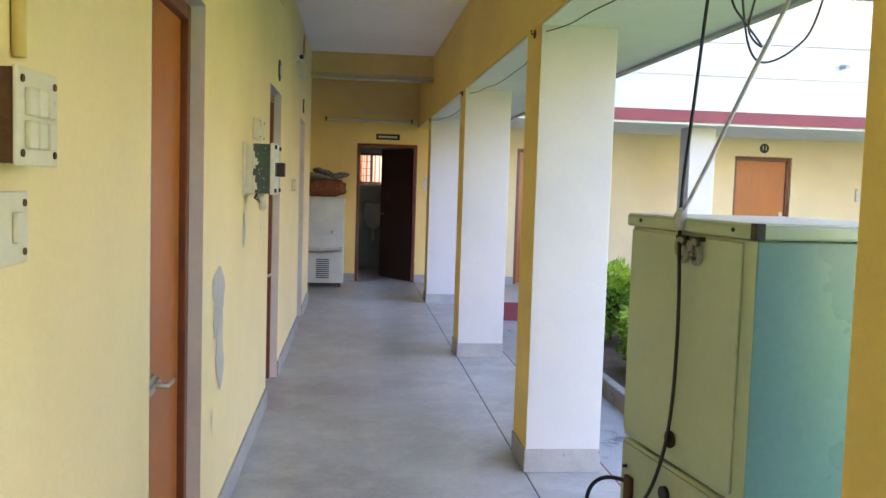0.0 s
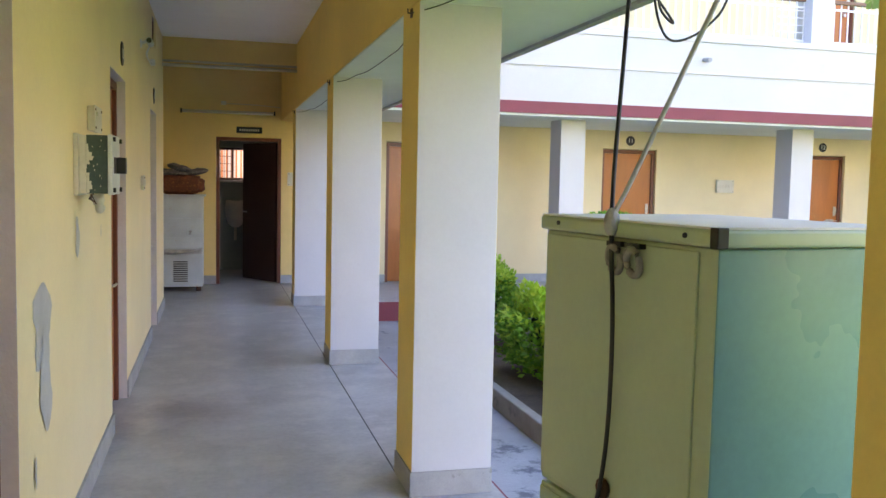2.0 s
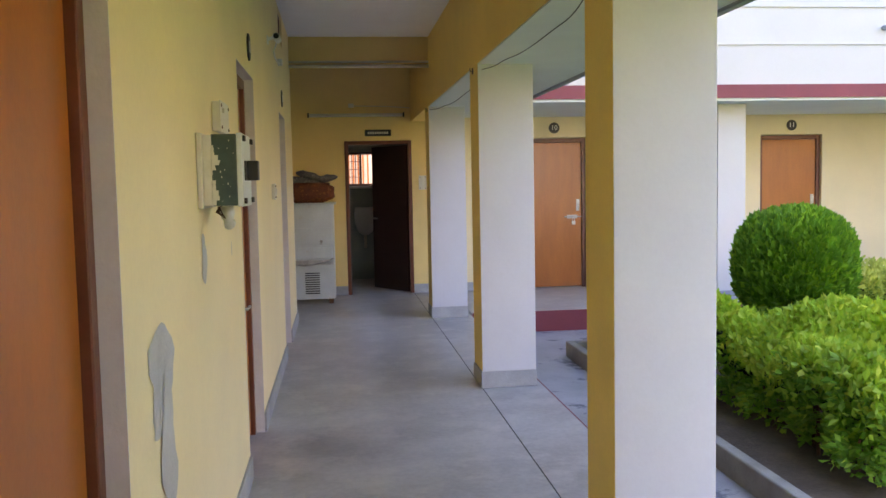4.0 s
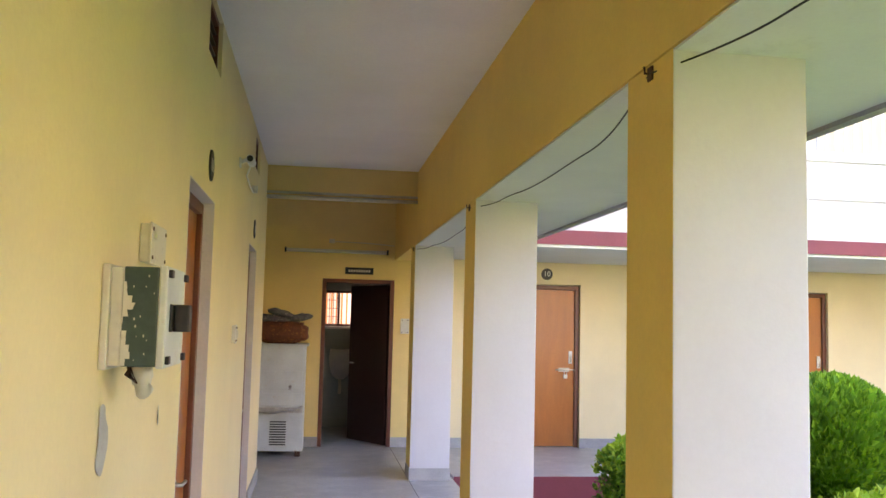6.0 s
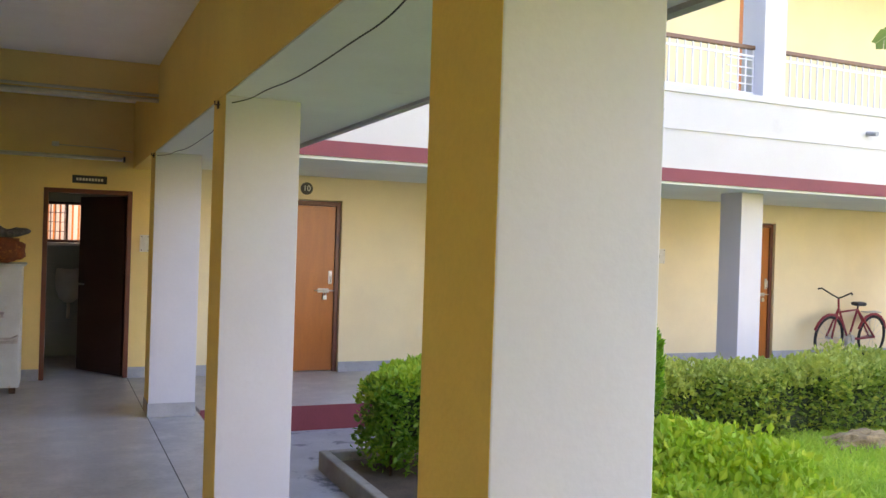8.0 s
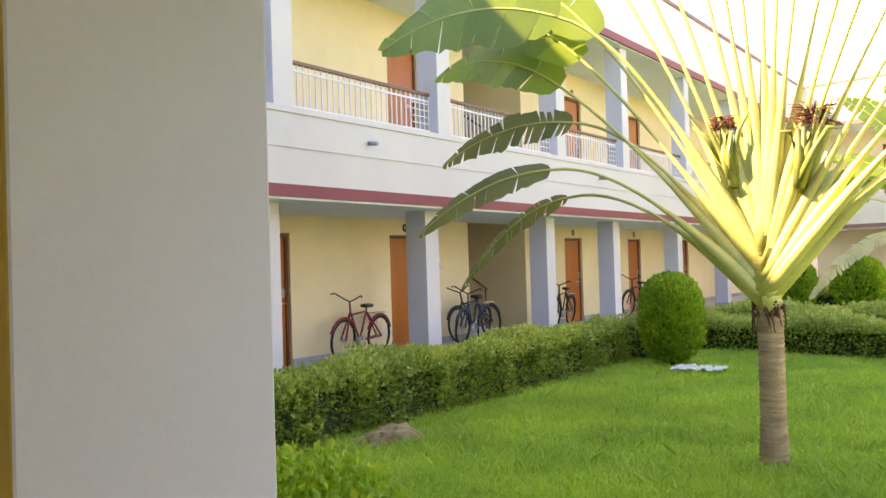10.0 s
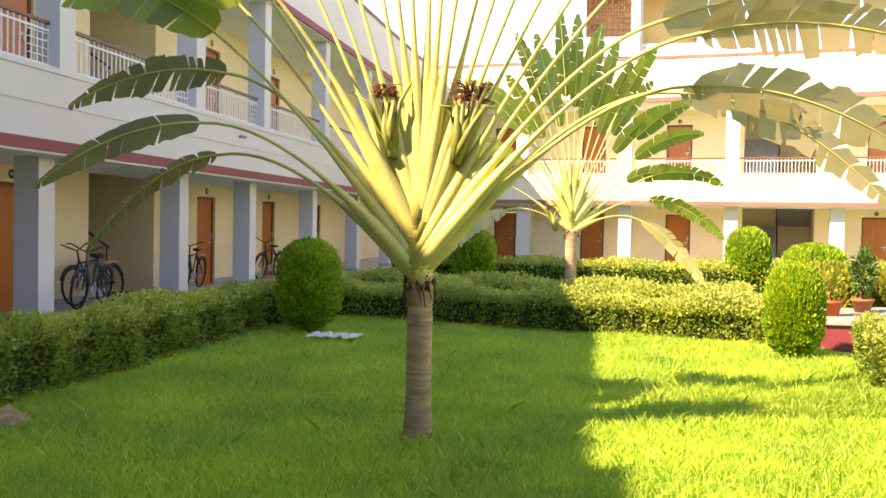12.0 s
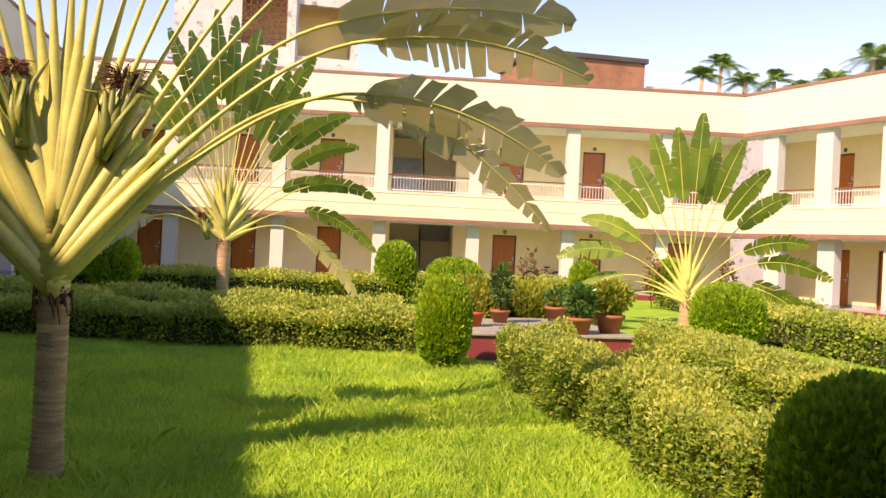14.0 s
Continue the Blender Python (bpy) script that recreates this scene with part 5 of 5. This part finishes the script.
def bicycle(m, paint, label):
    """A bicycle standing on its wheels; own axes: x along it, wheels at 0 and 1.05."""
    b_ = thing("bicycle", label, "bicycle", m, group="bicycles on the veranda")
    R = 0.32
    for x in (0.0, 1.05):
        w_ = B()
        for rr, tr_ in ((R, 0.022),):
            rod(w_, [(x + rr * math.cos(2 * math.pi * k / 28), 0, R + 0.022 + rr * math.sin(2 * math.pi * k / 28)) for k in range(29)], tr_, 8)
        wh = part("wheel", w_, TYRE, b_)
        sp = B()
        for k in range(14):
            a = 2 * math.pi * k / 14
            rod(sp, [(x, 0.02 * (-1) ** k, R + 0.022), (x + 0.29 * math.cos(a), 0, R + 0.022 + 0.29 * math.sin(a))], 0.0025, 4)
        rod(sp, [(x, -0.05, R + 0.022), (x, 0.05, R + 0.022)], 0.02, 8)
        part("spokes", sp, STEEL, wh)
    f = B()
    c, bb, st, hd_ = R + 0.022, (0.47, 0, 0.30), (0.62, 0, 0.78), (0.16, 0, 0.80)
    for p, q in ((bb, st), (bb, hd_), (st, (0.18, 0, 0.74)), (bb, (1.05, 0.05, c)), (bb, (1.05, -0.05, c)), (st, (1.05, 0.05, c)), (st, (1.05, -0.05, c)), (hd_, (0.0, 0.05, c)), (hd_, (0.0, -0.05, c)), (hd_, (0.13, 0, 0.95))):
        rod(f, [p, q], 0.016, 8)
    part("frame", f, paint, b_)
    h = B()
    rod(h, [(0.02, -0.30, 1.06), (0.06, -0.26, 1.08), (0.10, -0.10, 1.0), (0.13, 0, 0.96), (0.10, 0.10, 1.0), (0.06, 0.26, 1.08), (0.02, 0.30, 1.06)], 0.012, 8)
    part("handlebar", h, BLACK, b_)
    s = B()
    box(s, 0.52, -0.07, 0.84, 0.76, 0.07, 0.90, 0.03)
    rod(s, [st, (0.63, 0, 0.86)], 0.014, 8)
    part("saddle", s, BLACK, b_)
    k = B()
    rod(k, [(0.47, -0.06, 0.30), (0.47, 0.06, 0.30)], 0.09, 16)
    rod(k, [(0.47, 0.07, 0.30), (0.55, 0.08, 0.16)], 0.01, 6)
    rod(k, [(0.47, -0.07, 0.30), (0.39, -0.08, 0.44)], 0.01, 6)
    part("crank", k, STEEL, b_)
    for x in (0.0, 1.05):
        g = B()
        rod(g, [(x + 0.365 * math.cos(radians(a)), 0, c + 0.365 * math.sin(radians(a))) for a in range(20, 161, 20)], 0.022, 6)
        part("mudguard", g, paint, b_)
    rk = B()
    box(rk, 0.80, -0.06, 0.73, 1.15, 0.06, 0.745)
    rod(rk, [(1.05, 0.06, c), (1.05, 0.06, 0.735)], 0.006, 6)
    part("rack", rk, STEEL, b_)


REDP = material("red_bicycle_paint", (0.30, 0.02, 0.03), 0.35, vary=0.1)
BLUEP = material("dark_blue_paint", (0.02, 0.04, 0.09), 0.35, vary=0.1)
bicycle(pose(11.08, 12.3, 0, 5, 0, 6), REDP, "red bicycle leaning at the veranda wall")
bicycle(pose(13.95, 11.9, 0, 6, 0, 10), BLUEP, "dark blue bicycle beside the staircase")
bicycle(pose(14.45, 12.25, 0, -5, 0, -4), BLACK, "black bicycle standing behind another")
bicycle(pose(18.25, 12.2, 0, 5, 0, 8), BLACK, "black bicycle beside a veranda pillar")
bicycle(pose(22.2, 12.1, 0, 5, 0, -6), BLACK, "black bicycle at the far veranda doors")
bicycle(ME @ pose(9.1, 1.3, 0, 5, 0, 4), BLACK, "dark bicycle on the east veranda")
bicycle(MS @ pose(5.7, 1.2, 0, 5, 0, 4), BLACK, "dark bicycle on the south veranda")

# ---- the red platform with pots ----
pl = thing("platform", "low red-painted garden platform with a pale top", "platform", pose(14.0, -2.5, G))
part("base", bx(0.04, 0.04, 0, 3.0, 2.81, 0.37, 0.01), RED, pl)
part("top_slab", bx(0, 0, 0.37, 3.04, 2.85, 0.41, 0.008), KERB, pl, "pale worn top slab")
rs = B()
for k in range(2):
    box(rs, 0.3 - 0.3 * (1 - k), 2.85, 0, 1.9, 3.15 + 0.3 * (1 - k), 0.14 + k * 0.13)
part("step", rs, RED, pl)
TERRA = material("terracotta", (0.36, 0.13, 0.06), 0.8, vary=0.15, patch=7, bump=0.25, stain=(0.42, 0.28, 0.2), stain_at=0.62)
ORANGE = material("orange_pot_paint", (0.50, 0.10, 0.03), 0.5, vary=0.12, patch=6)


def pot(x, y, z, r, h, mat, label):
    p = thing("flower_pot", label, "flower pot", pose(x, y, z))
    b = B()
    lathe(b, [(r * 0.66, 0), (r * 0.93, h * 0.80), (r * 1.05, h * 0.80), (r * 1.05, h), (r * 0.92, h), (r * 0.88, h * 0.86), (r * 0.5, h * 0.84)], sides=24)
    part("pot_body", b, mat, p)
    s = B()
    lathe(s, [(r * 0.86, h * 0.82), (r * 0.84, h * 0.90)], sides=20)
    part("soil", s, SOIL, p)


def potted(x, y, z, w_, h, n, size, label, mat):
    p = thing("potted_plant", label, "plant", pose(x, y, z))
    s = B()
    rng = random.Random(int(x * 100))
    tips = []
    for k in range(7):
        a, l_ = rng.uniform(0, 6.28), rng.uniform(0.5, 1)
        t_ = (w_ * 0.4 * math.cos(a) * l_, w_ * 0.4 * math.sin(a) * l_, h * rng.uniform(0.6, 0.95))
        rod(s, [(0, 0, -0.03), (t_[0] * 0.3, t_[1] * 0.3, h * 0.35), t_], 0.008, 5, 0.003)
    part("stems", s, RUST, p)
    u = RNG.normal(0, 1, (n, 3))
    u /= np.linalg.norm(u, axis=1)[:, None]
    q = u * np.array([w_ / 2, w_ / 2, h * 0.45]) * RNG.uniform(0.4, 1, (n, 1)) + np.array([0, 0, h * 0.6])
    v, f = leaves(q, u + np.array([0, 0, 0.3]), size, 0.4)
    cloud("leaves", v, f, mat, p)


PT = G + 0.41
DARKLEAF = leaf_material("dark_pot_leaf", (0.06, 0.17, 0.04), (0.09, 0.22, 0.05), (0.04, 0.12, 0.03), 0.25, rough=0.3)
REDLEAF = leaf_material("reddish_leaf", (0.32, 0.10, 0.05), (0.16, 0.16, 0.04), (0.40, 0.18, 0.08), 0.3)
for x, y, r, h, mat, lab, pw, ph, n, sz, lm, pl_ in (
        (15.1, -0.09, 0.16, 0.24, ORANGE, "bright orange flower pot on the platform", 0.28, 0.45, 160, 0.08, YELLOW_LEAF, "small sparse plant in an orange pot"),
        (15.9, -0.75, 0.17, 0.22, TERRA, "terracotta flower pot on the platform", 0.36, 0.80, 600, 0.08, DARKLEAF, "tall leafy green potted plant"),
        (16.6, -2.0, 0.19, 0.26, TERRA, "terracotta flower pot at the platform's back", 0.42, 0.36, 320, 0.08, DARKLEAF, "low green potted plant"),
        (14.25, -1.58, 0.20, 0.26, TERRA, "terracotta flower pot at the platform's front", 0.46, 0.52, 700, 0.085, DARKLEAF, "dark glossy-leaved potted plant"),
        (14.55, -2.2, 0.24, 0.30, TERRA, "large terracotta flower pot at the platform's edge", 0.72, 0.55, 2400, 0.07, YELLOW_LEAF, "yellow-green ball-shaped potted shrub")):
    pot(x, y, PT, r, h, mat, lab)
    potted(x, y, PT + h * 0.88, pw, ph, n, sz, pl_, lm)
for x, y, h in ((26.5, -4.6, 1.7), (27.3, -9.0, 1.7), (26.5, -11.2, 1.5)):
    potted(x, y, G, 0.5, h, 130, 0.16, "tall reddish-leaved shrub before the veranda", REDLEAF)

# a heap of dry cuttings and a white rag on the grass
hp = B()
bmesh.ops.create_icosphere(hp, subdivisions=4, radius=1)
for v in hp.verts:
    n = noise.noise(v.co * 3) * 0.25 + noise.noise(v.co * 9) * 0.12
    v.co = Vector((6.95 + v.co.x * 0.42 * (1 + n), 8.1 + v.co.y * 0.26 * (1 + n), G - 0.05 + max(0, v.co.z) * 0.2 * (1 + n)))
solid("cuttings_mound", hp, material("dry_cuttings", (0.38, 0.26, 0.13), 0.95, vary=0.4, patch=9, grain=60, bump=1.0), "low heap of dry cuttings beside the hedge", "heap")
rg = B()
bmesh.ops.create_grid(rg, x_segments=26, y_segments=12, size=1)
for v in rg.verts:
    v.co = Vector((12.8 + v.co.y * 0.22, 7.1 + v.co.x * 0.36, G + 0.09 + 0.05 * noise.noise(Vector((v.co.x * 4, v.co.y * 4, 1)))))
bmesh.ops.solidify(rg, geom=rg.faces[:], thickness=0.008)
solid("white_rag", rg, WHITE_PL, "crumpled white cloth lying on the grass", "cloth")

# ---- beyond the east range ----
bg = thing("tall_building", "weathered white building behind the east range", "building", pose(46, -1.2, -0.3))
w_ = B()
holed(w_, 0, 9.0, 0, 16.5, 0, 0.25, [(0.3, 3.0, 11.0, 13.6), (3.6, 5.8, 11.4, 13.8)], along="y")
part("wall", w_, WEATHER, bg)
part("side_wall", bx(0.252, 0, 0, 8, 0.25, 16.5), WEATHER, bg)
part("side_wall", bx(0.252, 8.75, 0, 8, 9.0, 16.5), WEATHER, bg)
part("roof", bx(0.0, -0.1, 16.502, 8, 9.1, 16.8), WEATHER, bg)
part("slab", bx(-0.5, -0.3, 10.3, 0.0, 9.2, 10.55), WEATHER, bg)
part("post", bx(-0.3, 3.15, 10.55, 0.0, 3.45, 14.2), WEATHER, bg)
part("inner_wall", bx(2.0, 0.3, 9, 2.2, 8.7, 15), YELLOW, bg)
gr = B()
for k in range(8):
    box(gr, -0.02, 3.6 + k * 0.29, 11.4, 0.06, 3.66 + k * 0.29, 13.8)
    box(gr, -0.02, 3.6, 11.4 + k * 0.31, 0.06, 5.8, 11.46 + k * 0.31)
part("lattice", gr, FRAME, bg, "red-brown lattice in the opening")
bk = thing("brick_building", "bare brick upper wall with a dark coping", "building", pose(46, -16.9, -0.3))
part("wall", bx(0, 0, 0, 6, 6.5, 12.25), BRICK, bk)
part("coping", bx(-0.15, -0.15, 12.25, 6.15, 6.65, 12.5), JOINT, bk)
part("low_wall", bx(-0.3, -8.5, 0, 0.0, 0.0, 11.0), WEATHER, bk, "long weathered low roof wall")


def crown_palm(x, y, h, r, n, seed):
    t = thing("coconut_palm", "distant feathery palm above the roofs", "palm tree", pose(x, y, -0.3))
    rng = random.Random(seed)
    b = B()
    rod(b, [(0, 0, 0), (0.2, 0.3, h * 0.5), (0, 0, h)], 0.25, 8, 0.16)
    part("trunk", b, BARK, t)
    vs, fs = [], []
    for k in range(n):
        a, el = rng.uniform(0, 6.28), rng.uniform(0.1, 1.35)
        d = Vector((math.cos(a) * math.cos(el), math.sin(a) * math.cos(el), math.sin(el)))
        pts = [Vector((0, 0, h)) + d * r * i / 10 + Vector((0, 0, -r * 0.55 * (i / 10) ** 2)) for i in range(11)]
        for i in range(1, 10):
            tg = (pts[i + 1] - pts[i]).normalized()
            sd = tg.cross(Vector((0, 0, 1))).normalized()
            for sgn in (-1, 1):
                for j in range(2):
                    p0 = pts[i].lerp(pts[i + 1], j / 2)
                    l_ = r * 0.30 * (1 - abs(i / 10 - 0.4))
                    tip = p0 + (sd * sgn + tg * 0.5 + Vector((0, 0, -0.45))).normalized() * l_
                    q = len(vs)
                    vs += [p0, p0 + tg * 0.10, tip]
                    fs.append((q, q + 1, q + 2))
    me = bpy.data.meshes.new("crown")
    me.from_pydata([tuple(v) for v in vs], [], fs)
    me.materials.append(PALMLEAF)
    ob = new("crown", me)
    ob.parent = t


PALMLEAF = leaf_material("far_palm_leaf", (0.18, 0.33, 0.07), (0.24, 0.40, 0.10), (0.12, 0.24, 0.05), 0.4)
for k, (x, y, h, r) in enumerate(((70, -34.8, 18.2, 2.6), (72, -38.3, 17.5, 2.4), (70, -39.9, 17.4, 2.4), (74, -45.0, 17.6, 2.4), (70, -45.6, 18.0, 2.5), (70, -49.6, 20.2, 3.3), (71, -33.6, 17.4, 2.2), (72, -52.5, 20.0, 2.8))):
    crown_palm(x, y, h, r, 26, k)
